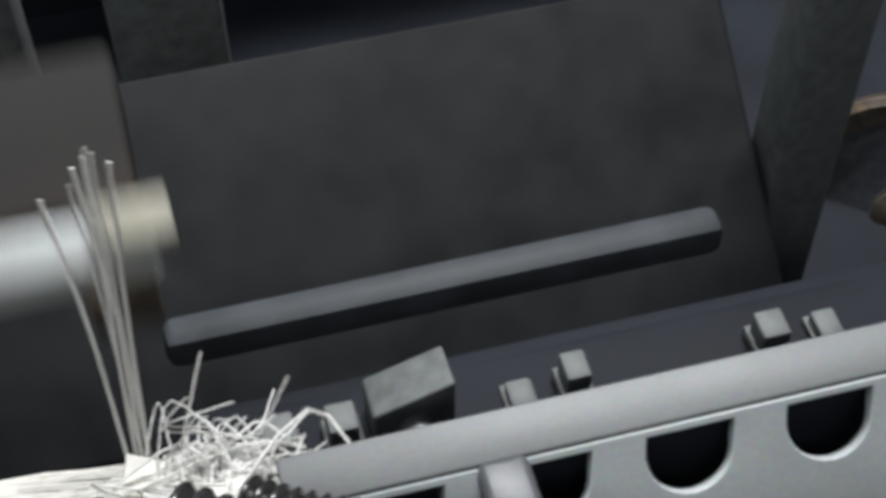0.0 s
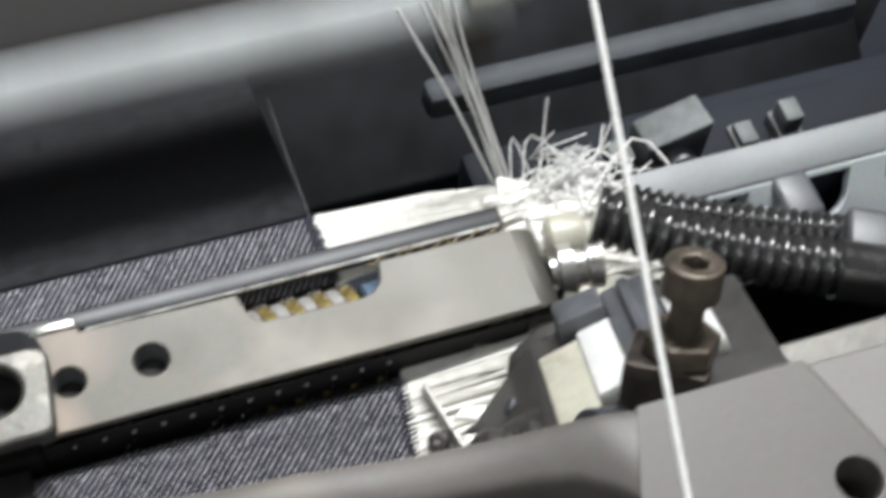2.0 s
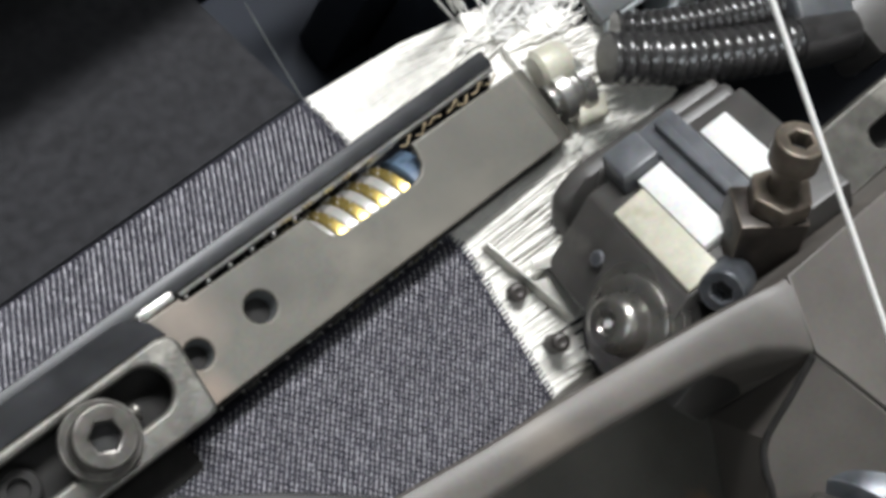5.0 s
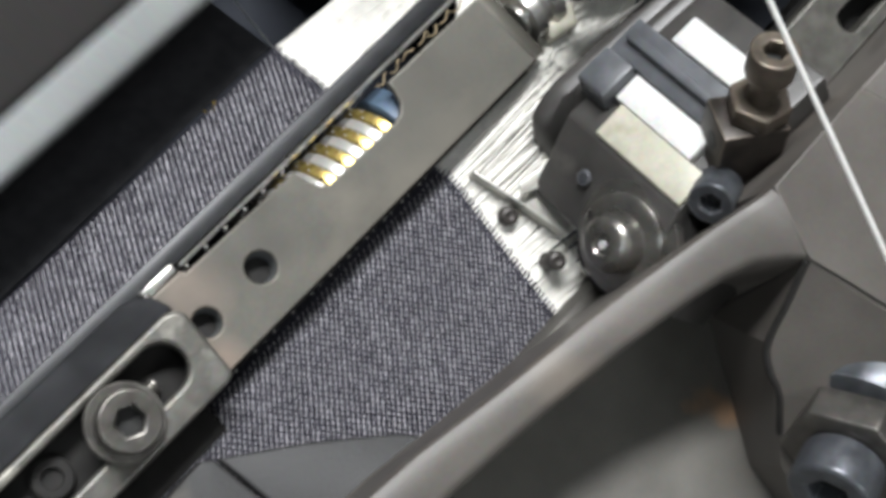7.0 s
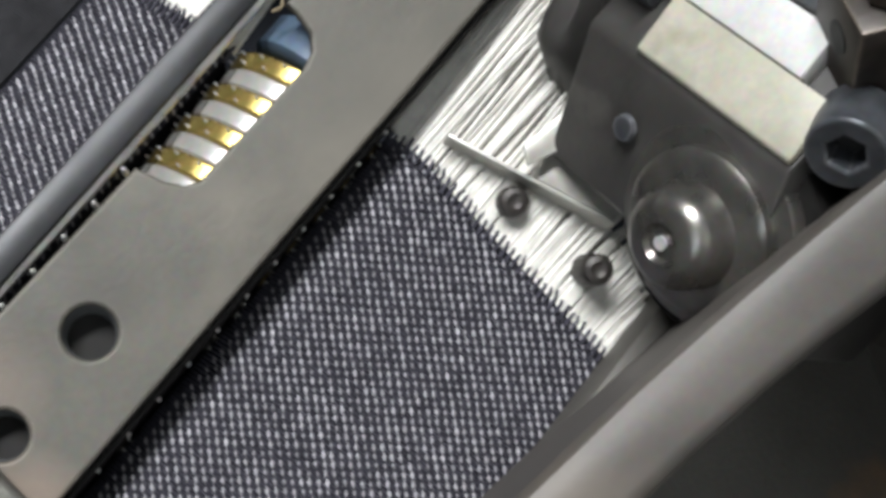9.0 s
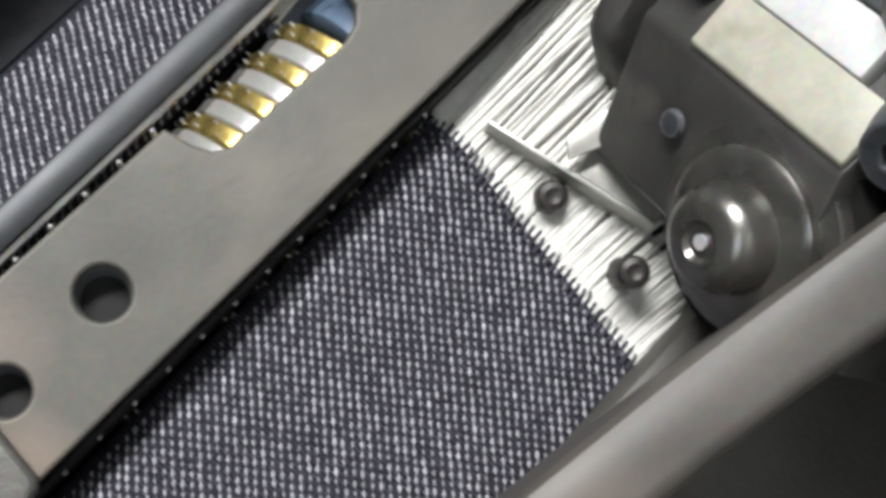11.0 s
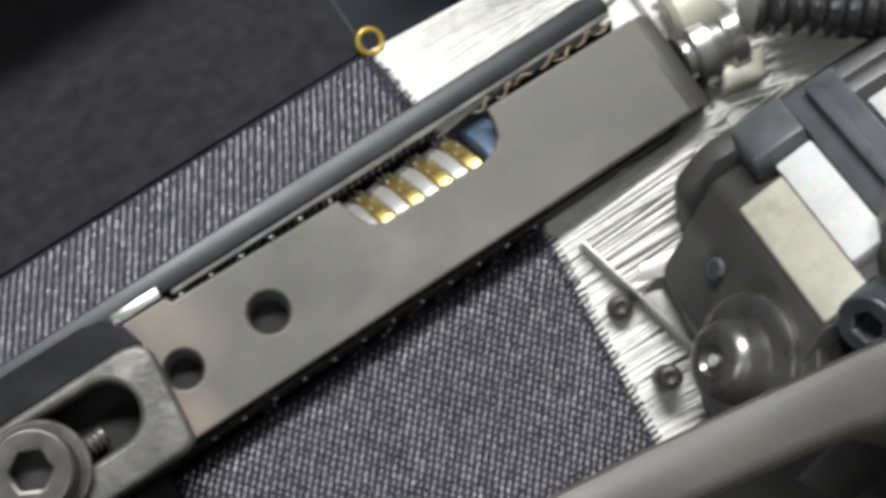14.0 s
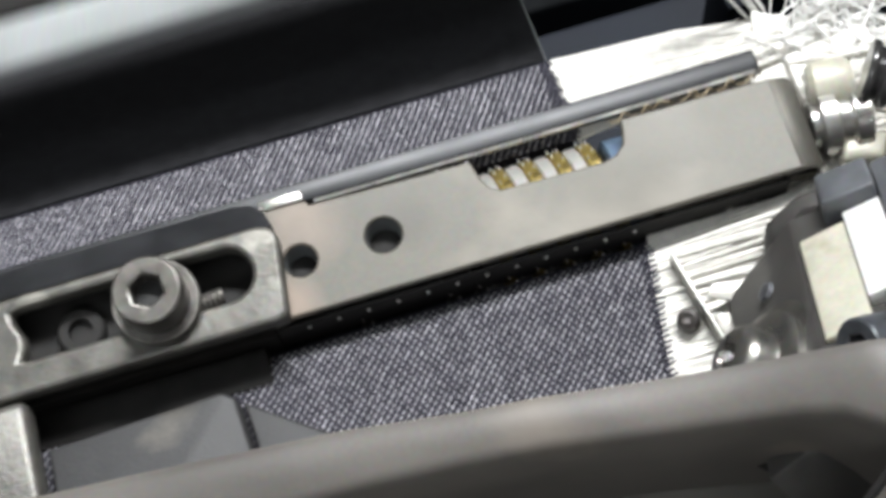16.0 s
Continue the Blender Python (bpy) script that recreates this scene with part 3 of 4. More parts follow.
    tagged(part("tail_mat", bm, M_FRINGE, t), "matted raw cotton tails", kind="stuff")
    return t


weft_tails()


# ---- temple: cover, spiked ring roller, clamp and screw ----
def temple():
    t = thing("temple", (0.03, 0.0, -0.0272), "grey steel temple bar with brass spiked rings in its window", "loom temple")
    rim = [(-0.0262, -0.0118), (0.0876, -0.0118), (0.0876, 0.0095), (0.0545, 0.0100)]
    # window open towards the guide rod
    rim += [(0.0542, 0.0078), (0.0533, 0.0045), (0.0512, 0.0026), (0.0485, 0.0019), (0.0262, 0.0024), (0.0243, 0.0036), (0.0230, 0.0060), (0.0218, 0.0104)]
    rim += [(-0.013, 0.0112), (-0.0135, 0.0124), (-0.0262, 0.0126)]
    holes = [circle(0.0002, 0, 0.0038), circle(-0.0177, -0.0003, 0.0035)]
    shell = plate([rim] + holes, -0.0022, 0.0, 0.0006)
    # the end bends down over the roller's bearing
    rows = []
    for k in range(9):
        a = radians(90 * k / 8)
        x, z = 0.0872 + 0.0056 * math.sin(a), -0.0056 * (1 - math.cos(a))
        rows.append((x, z))
    rows[0] = (0.0866, 0.00006)
    rows += [(0.0930, -0.0100), (0.0930, -0.0150)]
    cross = [(-0.0118, -0.0012), (-0.0116, -0.0004), (-0.0110, 0.0), (0.0086, 0.0), (0.0093, -0.0004), (0.0095, -0.0012)]
    bent = []
    for k, (x, z) in enumerate(rows):
        ux, uz = (math.sin(radians(90 * min(k, 8) / 8)), math.cos(radians(90 * min(k, 8) / 8)))
        bent.append([shell.verts.new((x + ux * d - 0.0004 * k / 10 * (y < 0), y, z + uz * d)) for y, d in cross])
    for u, v in zip(bent, bent[1:]):
        for k in range(len(cross) - 1):
            shell.faces.new((u[k], v[k], v[k + 1], u[k + 1]))
    cover = part("cover", shell, M_COVER, t, "satin grey steel cover with two holes")
    for x, y, r in ((0.0002, 0, 0.0038), (-0.0177, -0.0003, 0.0035)):
        part("bore", lathe(bmesh.new(), (x, y, 0), (0, 0, 1), [(-0.0006, r + 0.0002), (-0.0012, r - 0.0001), (-0.0058, r - 0.0005), (-0.0058, r + 0.0006), (-0.0006, r + 0.0006)]), M_ALU, cover, "pale drilled bore")
        # Black disc closes the bore and stands for the shade inside it.
        part("bore_floor", cyl(bmesh.new(), (x, y, -0.0062), (x, y, -0.0057), r), M_BLACK, cover, "black disc for the shade in the bore")
    part("end_cap", box(bmesh.new(), (0.0845, -0.0112, -0.0150), (0.0918, 0.0089, -0.0070), 0.0008), M_COVER, t)
    # Black strip stands for the shade under the cover's front edge.
    part("skirt", box(bmesh.new(), (-0.0263, -0.0126, -0.0150), (0.0845, -0.0119, -0.0030), 0.0002), M_BLACK, t, "black strip for the shade under the cover")
    # Pale studs stand for ring pins glinting in that shade.
    for k in range(12):
        x = -0.0204 + 0.0064 * k
        part("skirt_stud", lathe(bmesh.new(), (x + 0.0006, -0.0125, -0.0060), (0, -1, 0.35), [(0, 0), (0, 0.00042), (0.0005, 0.00036), (0.0008, 0)], 10), M_PIN, t, "pale stud for a ring pin tip and its glint")
    for k in range(6):
        part("gap_pin", lathe(bmesh.new(), (-0.0108 + 0.0064 * k, 0.0118, -0.0062), (0, 0.25, 1), [(0, 0), (0, 0.0005), (0.0016, 0.0004), (0.0020, 0.0002), (0.0021, 0)], 12), M_PIN, t, "bright ring pin tip")
    rnd = random.Random(31)
    for k in range(7):
        x = 0.0565 + 0.0046 * k + rnd.uniform(-0.0016, 0.0016)
        bits = curve_pts([(x - 0.002, 0.0112, -0.0030), (x - 0.0006, 0.0114 + rnd.uniform(-0.0012, 0.0012), rnd.uniform(-0.0030, -0.0012)), (x + 0.0012, 0.0112 + rnd.uniform(0, 0.0012), -0.0018), (x + 0.0022, 0.0116, -0.0034)], 8)
        part("lint_curl", tube(bmesh.new(), bits, 0.00024, 6), M_LINTCURL, t, "oily brown lint curl")
    part("back_rib", box(bmesh.new(), (0.0560, 0.0060, -0.0120), (0.0844, 0.0090, -0.0023), 0.0006), M_CLAMP, t)
    part("core", cyl(bmesh.new(), (-0.0263, -0.0003, -0.0153), (0.0843, -0.0003, -0.0153), 0.0090, seg=32), M_BLACK, t, "black roller core")
    part("plug", lathe(bmesh.new(), (0.0500, -0.0003, -0.0153), (1, 0, 0), [(0, 0.009), (0, 0.0105), (0.0008, 0.0119), (0.006, 0.0119), (0.006, 0.009)]), M_BLUE, t, "blue plastic end plug")
    part("foot", box(bmesh.new(), (-0.0263, -0.004, -0.0272), (0.0843, 0.004, -0.0240), 0.0008), M_BLACK, t)
    part("ferrule", lathe(bmesh.new(), (0.0929, -0.0015, -0.0060), (1, -0.10, 0), [(0, 0), (0, 0.0048), (0.0014, 0.0048), (0.0018, 0.0072), (0.0050, 0.0075), (0.0056, 0.0060), (0.0080, 0.0058), (0.0086, 0.0070), (0.0118, 0.0070), (0.0124, 0.0060), (0.0126, 0)], 40), M_CHROME, t, "polished end ferrule")
    part("ferrule_shoe", prism(bmesh.new(), [(0.0960, -0.0115), (0.1045, -0.0135), (0.1085, -0.0080), (0.0985, -0.0060)], -0.0112, -0.0040, 0.0012), M_BEIGE, t, "oily cream shoe")
    part("ferrule_hood", lathe(bmesh.new(), (0.0950, 0.0062, -0.0040), (1, -0.16, 0.12), [(0, 0), (0, 0.0044), (0.0012, 0.0056), (0.0075, 0.0056), (0.0092, 0.0046), (0.0094, 0.0026), (0.0070, 0.0024), (0.0070, 0)], 32), M_BEIGE, t, "oily cream hood")
    return t


TEMPLE = temple()


def ring_profile(w, r):
    return [(-w / 2, 0.0091), (-w / 2, r - 0.0004), (-w / 2 + 0.0004, r), (w / 2 - 0.0004, r), (w / 2, r - 0.0004), (w / 2, 0.0091)]


RING_TILT = Vector((1, 0.14, 0)).normalized()
RINGS = []


def spiked_ring(x):
    """A brass ring with two rows of pins, set askew on the roller; it turns with the cloth."""
    t = thing("spiked_ring", (x, -0.0003, -0.0153), "brass temple ring set with fine steel pins", "ring", "rings on the temple roller")
    q = Vector((1, 0, 0))
    bm = lathe(bmesh.new(), (x, -0.0003, -0.0153), q, ring_profile(0.0030, 0.0127), 40)
    part("band", bm, M_BRASS, t)
    for k in range(18):
        a = 2 * math.pi * k / 18
        for dx, da in ((-0.0008, 0), (0.0008, 0.22)):
            c, s = math.cos(a + da), math.sin(a + da)
            p0 = Vector((x + dx, -0.0003 + 0.0124 * c, -0.0153 + 0.0124 * s))
            p1 = Vector((x + dx, -0.0003 + 0.0135 * c, -0.0153 + 0.0135 * s))
            part("pin", cyl(bmesh.new(), p0, p1, 0.00028, 0.00010, seg=6), M_PIN, t)
    return t


def spacer_ring(x):
    bm = lathe(bmesh.new(), (0, 0, 0), (1, 0, 0), ring_profile(0.0031, 0.0124), 40)
    me = bpy.data.meshes.new("spacer_ring")
    bm.to_mesh(me)
    bm.free()
    me.materials.append(M_NYLON)
    smooth(me)
    ob = new("spacer_ring", me)
    ob.matrix_basis = Matrix.Translation((x, -0.0003, -0.0153)) @ Vector(RING_TILT).to_track_quat("X", "Z").to_matrix().to_4x4()
    return tagged(ob, "glossy white spacer ring between brass rings", "ring", "spacers on the temple roller")


def roller_rings():
    first = spiked_ring(0.0)
    xs = [0.0285 + 0.0064 * k for k in range(-8, 4)]
    xs = [x for x in xs if abs(x) > 0.0068 and abs(x + 0.0176) > 0.0062]
    for x in xs:
        ob = copy_thing(first, pose(x, -0.0003, -0.0153))
        RINGS.append((ob, x))
        # Bands outside the window get the brass darkened for shade.
        if not 0.020 < x < 0.052:
            for o in ob.children:
                if o.name.startswith("band"):
                    o.data = o.data.copy()
                    o.data.materials[0] = M_BRASS_SHADE
    for o in [*first.children_recursive, first]:
        bpy.data.objects.remove(o)
    for x in xs:
        if 0.020 < x < 0.054:
            spacer_ring(x - 0.0032)


roller_rings()


def guide_rod():
    t = thing("guide_rod", (0.0, 0.016, -0.0095), "dark polished steel guide rod along the temple", "rod")
    bm = box(bmesh.new(), (-0.14, 0.0142, -0.0090), (0.0875, 0.0192, -0.0048), 0.0007, seg=2)
    part("rod", bm, M_ROD, t)
    # Polished strand added for the highlight along the rod's near edge.
    part("wire", tube(bmesh.new(), [(-0.012, 0.0133, -0.0042), (0.03, 0.0133, -0.0042), (0.086, 0.0135, -0.0042)], 0.0006, 8), M_CHROME, t, "bright line for the rod's edge highlight")
    part("shim", box(bmesh.new(), (-0.0235, 0.0128, -0.0046), (-0.0140, 0.0150, -0.0002), 0.0003), M_CHROME, t, "bright steel shim")
    return t


guide_rod()


def hex_hole(r):
    return [(r * math.cos(radians(60 * k + 12)), r * math.sin(radians(60 * k + 12))) for k in range(6)]


def cap_screw(name, at, axis, r, h, shank, mat, label, washer=0.0, collar=True):
    """A socket-head cap screw; at is the middle of the head's top."""
    axis = Vector(axis).normalized()
    m = Matrix.Translation(at) @ axis.to_track_quat("Z", "Y").to_matrix().to_4x4()
    base = m @ Vector((0, 0, -h - shank))
    t = thing(name, base, label, "screw", "cap screws")
    bm = plate([circle(0, 0, r, 40), hex_hole(r * 0.50)], -h, 0.0, r * 0.09)
    bmesh.ops.transform(bm, matrix=m, verts=bm.verts[:])
    head = part("head", bm, mat, t)
    part("socket", cyl(bmesh.new(), m @ Vector((0, 0, -h * 0.62)), m @ Vector((0, 0, -h * 0.55)), r * 0.6), M_SOCKET, head, "dark hex socket")
    part("shank", cyl(bmesh.new(), base, m @ Vector((0, 0, -h)), r * 0.58), mat, t)
    if washer:
        part("washer", lathe(bmesh.new(), m @ Vector((0, 0, -h - 0.0018)), axis, [(0, r * 0.6), (0, washer), (0.0004, washer + 0.0003), (0.0014, washer + 0.0003), (0.0018, washer), (0.0018, r * 0.6)]), mat, t, "plain washer")
    return t


def temple_clamp():
    t = thing("temple_clamp", (-0.06, 0.0, -0.0190), "worn grey steel clamp block with a long slot", "clamp")
    rim = [(-0.15, -0.0132), (-0.0250, -0.0132), (-0.0232, -0.0128), (-0.0222, -0.0116), (-0.0205, 0.0040), (-0.0208, 0.0056), (-0.0222, 0.0072), (-0.0250, 0.0080), (-0.15, 0.0080)]
    slot = [(-0.0330 + 0.0058 * math.cos(radians(a)), -0.0005 + 0.0058 * math.sin(radians(a))) for a in range(-90, 91, 12)]
    slot += [(-0.0755, 0.0053), (-0.0772, 0.0046), (-0.0768, 0.0022), (-0.0755, -0.0005), (-0.0755, -0.0035), (-0.0768, -0.0058), (-0.0755, -0.0063)]
    hole = circle(-0.0905, 0.0008, 0.0050)
    part("top_plate", plate([rim, slot, hole], 0.0002, 0.0050, 0.0011), M_CLAMP, t, "scuffed slotted plate")
    # Same steel as the top plate; its dark reflection is painted in.
    shoulder = bmesh.new()
    prism(shoulder, [(-0.15, 0.0082), (-0.0250, 0.0082), (-0.0212, 0.0072), (-0.0222, 0.0118), (-0.0250, 0.0152), (-0.0290, 0.0162), (-0.15, 0.0168)], -0.0044, [0.0046, 0.0046, 0.0030, 0.0010, -0.0006, -0.0010, -0.0010], 0.0006)
    part("shoulder", shoulder, M_ROD, t, "sloping shoulder, darkened for its dark reflection")
    part("nose", prism(bmesh.new(), [(-0.0262, -0.0126), (-0.0228, -0.0122), (-0.0214, 0.0040), (-0.0230, 0.0066), (-0.0262, 0.0076)], -0.0021, 0.0001, 0.0004), M_CLAMP, t)
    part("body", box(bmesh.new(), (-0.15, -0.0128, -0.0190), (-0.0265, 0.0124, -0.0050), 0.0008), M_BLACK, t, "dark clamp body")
    # Black filler stands for the shade between block and breast plate.
    part("apron", box(bmesh.new(), (-0.15, -0.0212, -0.0190), (-0.0300, -0.0129, -0.0090), 0.0008), M_BLACK, t, "black filler for the shade under the block")
    nut = lathe(bmesh.new(), (-0.0655, -0.0006, -0.0049), (0, 0, 1), [(0, 0), (0, 0.0050), (0.0022, 0.0050), (0.0028, 0.0044), (0.0028, 0.0026), (0.0010, 0.0024), (0.0010, 0)], 32)
    part("slot_nut", nut, M_BLACK, t, "dark round nut in the slot")
    thread = bmesh.new()
    for k in range(5):
        lathe(thread, (-0.0405 + 0.0011 * k, -0.0022, -0.0030), (1, 0.1, 0), [(-0.0005, 0.0015), (0, 0.0021), (0.0005, 0.0015)], 16)
    cyl(thread, (-0.0415, -0.0022, -0.0030), (-0.0352, -0.0016, -0.0030), 0.0015, seg=16)
    part("slot_stud", thread, M_SCREW, t, "threaded stud end in the slot")
    part("side_lug", box(bmesh.new(), (-0.15, -0.0600, -0.0030), (-0.0778, -0.0134, 0.0042), 0.0022, seg=3), M_CLAMP, t, "pale grey side lug")
    return t


temple_clamp()
cap_screw("clamp_screw", (-0.0470, -0.0034, 0.0166), (0.02, -0.05, 1), 0.0070, 0.0085, 0.012, M_SCREW, "grey steel socket cap screw with washer in the clamp slot", 0.0087)


# ---- cast arm in front of the cloth ----
def cast_arm():
    t = thing("cast_arm", (0.0, -0.09, -0.13), "grey-brown painted cast iron loom arm with a ribbed edge", "casting")
    st = [(-0.16, -0.036, 0.038, -0.058), (-0.05, -0.0445, 0.043, -0.0585), (-0.015, -0.0480, 0.0455, -0.0595), (0.005, -0.0514, 0.0480, -0.0615), (0.018, -0.0532, 0.0500, -0.0632), (0.030, -0.0550, 0.0502, -0.0652),
          (0.040, -0.0567, 0.0514, -0.0670), (0.050, -0.0584, 0.0536, -0.0690), (0.057, -0.0596, 0.0556, -0.0706), (0.063, -0.0607, 0.0578, -0.0730), (0.0680, -0.0617, 0.0598, -0.0772), (0.0705, -0.0622, 0.0606, -0.0800), (0.074, -0.0630, 0.0611, -0.0850), (0.080, -0.0638, 0.0611, -0.0950)]
    bm = bmesh.new()
    rows = []
    for x, yu, z, yl in st:
        prof = [(yu - 0.004, -0.004), (yu - 0.002, z - 0.016), (yu - 0.0004, z - 0.004), (yu - 0.0010, z - 0.0010), (yu - 0.003, z), (yl + 0.0022, z), (yl + 0.0005, z - 0.0008), (yl - 0.0006, z - 0.0030), (yl - 0.0004, 0.012), (yl - 0.0020, -0.004)]
        rows.append([bm.verts.new((x, y, zz)) for y, zz in prof])
    for a, b in zip(rows, rows[1:]):
        for k in range(len(a)):
            j = (k + 1) % len(a)
            bm.faces.new((a[k], a[j], b[j], b[k]))
    bm.faces.new(rows[0][::-1]), bm.faces.new(rows[-1])
    bmesh.ops.recalc_face_normals(bm, faces=bm.faces[:])
    part("rim_rib", bm, M_CAST, t)
    top = [(0.0765, -0.0640), (0.1088, -0.0642), (0.1870, -0.30), (0.097, -0.30), (0.0895, -0.155), (0.0812, -0.1182), (0.0733, -0.0887), (0.0707, -0.0798)]
    part("plateau", plate([top[::-1], circle(0.1085, -0.0880, 0.0042)], -0.004, 0.0612, 0.0003), M_CAST, t)
    part("outer_step", prism(bmesh.new(), [(0.1096, -0.0645), (0.30, -0.068), (0.30, -0.30), (0.1878, -0.30)], -0.004, 0.0596, 0.0006), M_CAST, t)
    part("pocket_floor", box(bmesh.new(), (-0.16, -0.30, -0.020), (0.118, -0.0595, 0.004), 0.001), M_RUST, t, "rust-spotted pocket floor")
    # steep pad face under the plateau's edge, carrying the hexagon bolt
    bm = bmesh.new()
    for p in ((0.0706, -0.0802, 0.0600), (0.0732, -0.0887, 0.0600), (0.0811, -0.1182, 0.0600), (0.0893, -0.155, 0.0600), (0.0575, -0.0898, 0.045), (0.0539, -0.1009, 0.0387), (0.0470, -0.1163, 0.0262), (0.0500, -0.118, 0.0045), (0.044, -0.17, 0.0045), (0.095, -0.17, 0.0045), (0.082, -0.084, 0.0045), (0.070, -0.0860, 0.0045), (0.090, -0.17, 0.0560), (0.088, -0.09, 0.0597)):
        bm.verts.new(p)
    bmesh.ops.convex_hull(bm, input=bm.verts[:])
    bmesh.ops.delete(bm, geom=[v for v in bm.verts if not v.link_faces], context="VERTS")
    part("steep_pad", bm, M_CAST, t, soft=False)
    part("joint_gap", tube(bmesh.new(), curve_pts([(0.0703, -0.0800, 0.0600), (0.0640, -0.0848, 0.0525), (0.0573, -0.0896, 0.0450), (0.0545, -0.0950, 0.0418), (0.0537, -0.1009, 0.0387), (0.0500, -0.1090, 0.0320)], 16), 0.0008, 8), M_BLACK, t, "dark joint gap")
    part("leg", box(bmesh.new(), (0.12, -0.28, -0.128), (0.28, -0.10, -0.0045), 0.002), M_CAST, t)
    part("web", box(bmesh.new(), (-0.15, -0.29, -0.128), (-0.10, -0.10, 0.0038), 0.002), M_CAST, t)
    return t


cast_arm()


def hex_bolt():
    """A flanged hexagon bolt with a round socket end, low on the steep pad."""
    c, ax = Vector((0.0608, -0.1206, 0.0394)), Vector((-0.96, -0.07, 0.28)).normalized()
    t = thing("hex_bolt", c, "grey steel flanged hexagon bolt with a socket end", "bolt")
    up = Vector((0.14, 0.70, 0.65))
    up = (up - ax * up.dot(ax)).normalized()
    side = ax.cross(up)
    m = Matrix(((up.x, side.x, ax.x, c.x), (up.y, side.y, ax.y, c.y), (up.z, side.z, ax.z, c.z), (0, 0, 0, 1)))
    part("flange", lathe(bmesh.new(), c - ax * 0.012, ax, [(0, 0), (0, 0.0184), (0.0090, 0.0188), (0.0112, 0.0176), (0.0120, 0.0150), (0.0120, 0)], 48), M_DARKSCREW, t, "dark round flange")
    hexagon = [(0.0156 * math.cos(radians(60 * k + 30)), 0.0156 * math.sin(radians(60 * k + 30))) for k in range(6)]
    part("hexagon", prism(bmesh.new(), hexagon, 0, 0.0088, 0.0006, m), M_SCREW, t, "bare steel hexagon")
    end = c + ax * 0.0195
    bm = plate([circle(0, 0, 0.0098, 40), hex_hole(0.0050)], -0.0107, 0.0, 0.0012)
    bmesh.ops.transform(bm, matrix=Matrix.Translation(end) @ m.to_3x3().to_4x4(), verts=bm.verts[:])
    tip = part("socket_end", bm, M_DARKSCREW, t, "blue-black socket end")
    part("socket", cyl(bmesh.new(), end - ax * 0.0062, end - ax * 0.0056, 0.0058), M_SOCKET, tip, "dark hex socket")
    return t


hex_bolt()


def nose_plate():
    t = thing("breast_plate", (-0.04, -0.04, -0.12), "stained grey guide plate in two steps beside the denim", "plate")
    part("step", prism(bmesh.new(), [(-0.0776, -0.0225), (-0.0405, -0.0214), (-0.0378, -0.0232), (-0.0352, -0.060), (-0.0776, -0.060)], -0.12, [-0.0045, -0.0040, -0.0045, -0.0020, -0.0020], 0.0010), M_STONE, t)
    part("step", prism(bmesh.new(), [(-0.0370, -0.0238), (-0.0190, -0.0370), (-0.004, -0.050), (0.004, -0.060), (-0.0344, -0.060)], -0.12, [-0.0068, -0.0064, -0.006, -0.003, -0.003], 0.0010), M_STONE, t)
    return t


nose_plate()


# ---- cutter unit to the side of the cloth ----
CU = Vector((-0.2093, -0.7881, 0.5788))
CV = Vector((0.9589, -0.0495, 0.2794))
CW = Vector((-0.1915, 0.6135, 0.7661))
CO = Vector((0.0753, -0.0324, 0.0195))
CUT = Matrix(((CU.x, CV.x, CW.x, CO.x), (CU.y, CV.y, CW.y, CO.y), (CU.z, CV.z, CW.z, CO.z), (0, 0, 0, 1)))


def cut(u, v, w):
    return CUT @ Vector((u, v, w))


def sloped(bm, vw, u0, u1, bevel):
    """A profile in the cutter's v and w, drawn out along u."""
    low = [bm.verts.new(cut(u0, v, w)) for v, w in vw]
    top = [bm.verts.new(cut(u1, v, w)) for v, w in vw]
    fs = [bm.faces.new(low), bm.faces.new(top[::-1])]
    for k in range(len(vw)):
        j = (k + 1) % len(vw)
        fs.append(bm.faces.new((low[k], low[j], top[j], top[k])))
    bmesh.ops.recalc_face_normals(bm, faces=fs)
    bmesh.ops.bevel(bm, geom=list({e for f in fs for e in f.edges}), offset=bevel, segments=2, affect="EDGES", profile=0.5)
    return bm


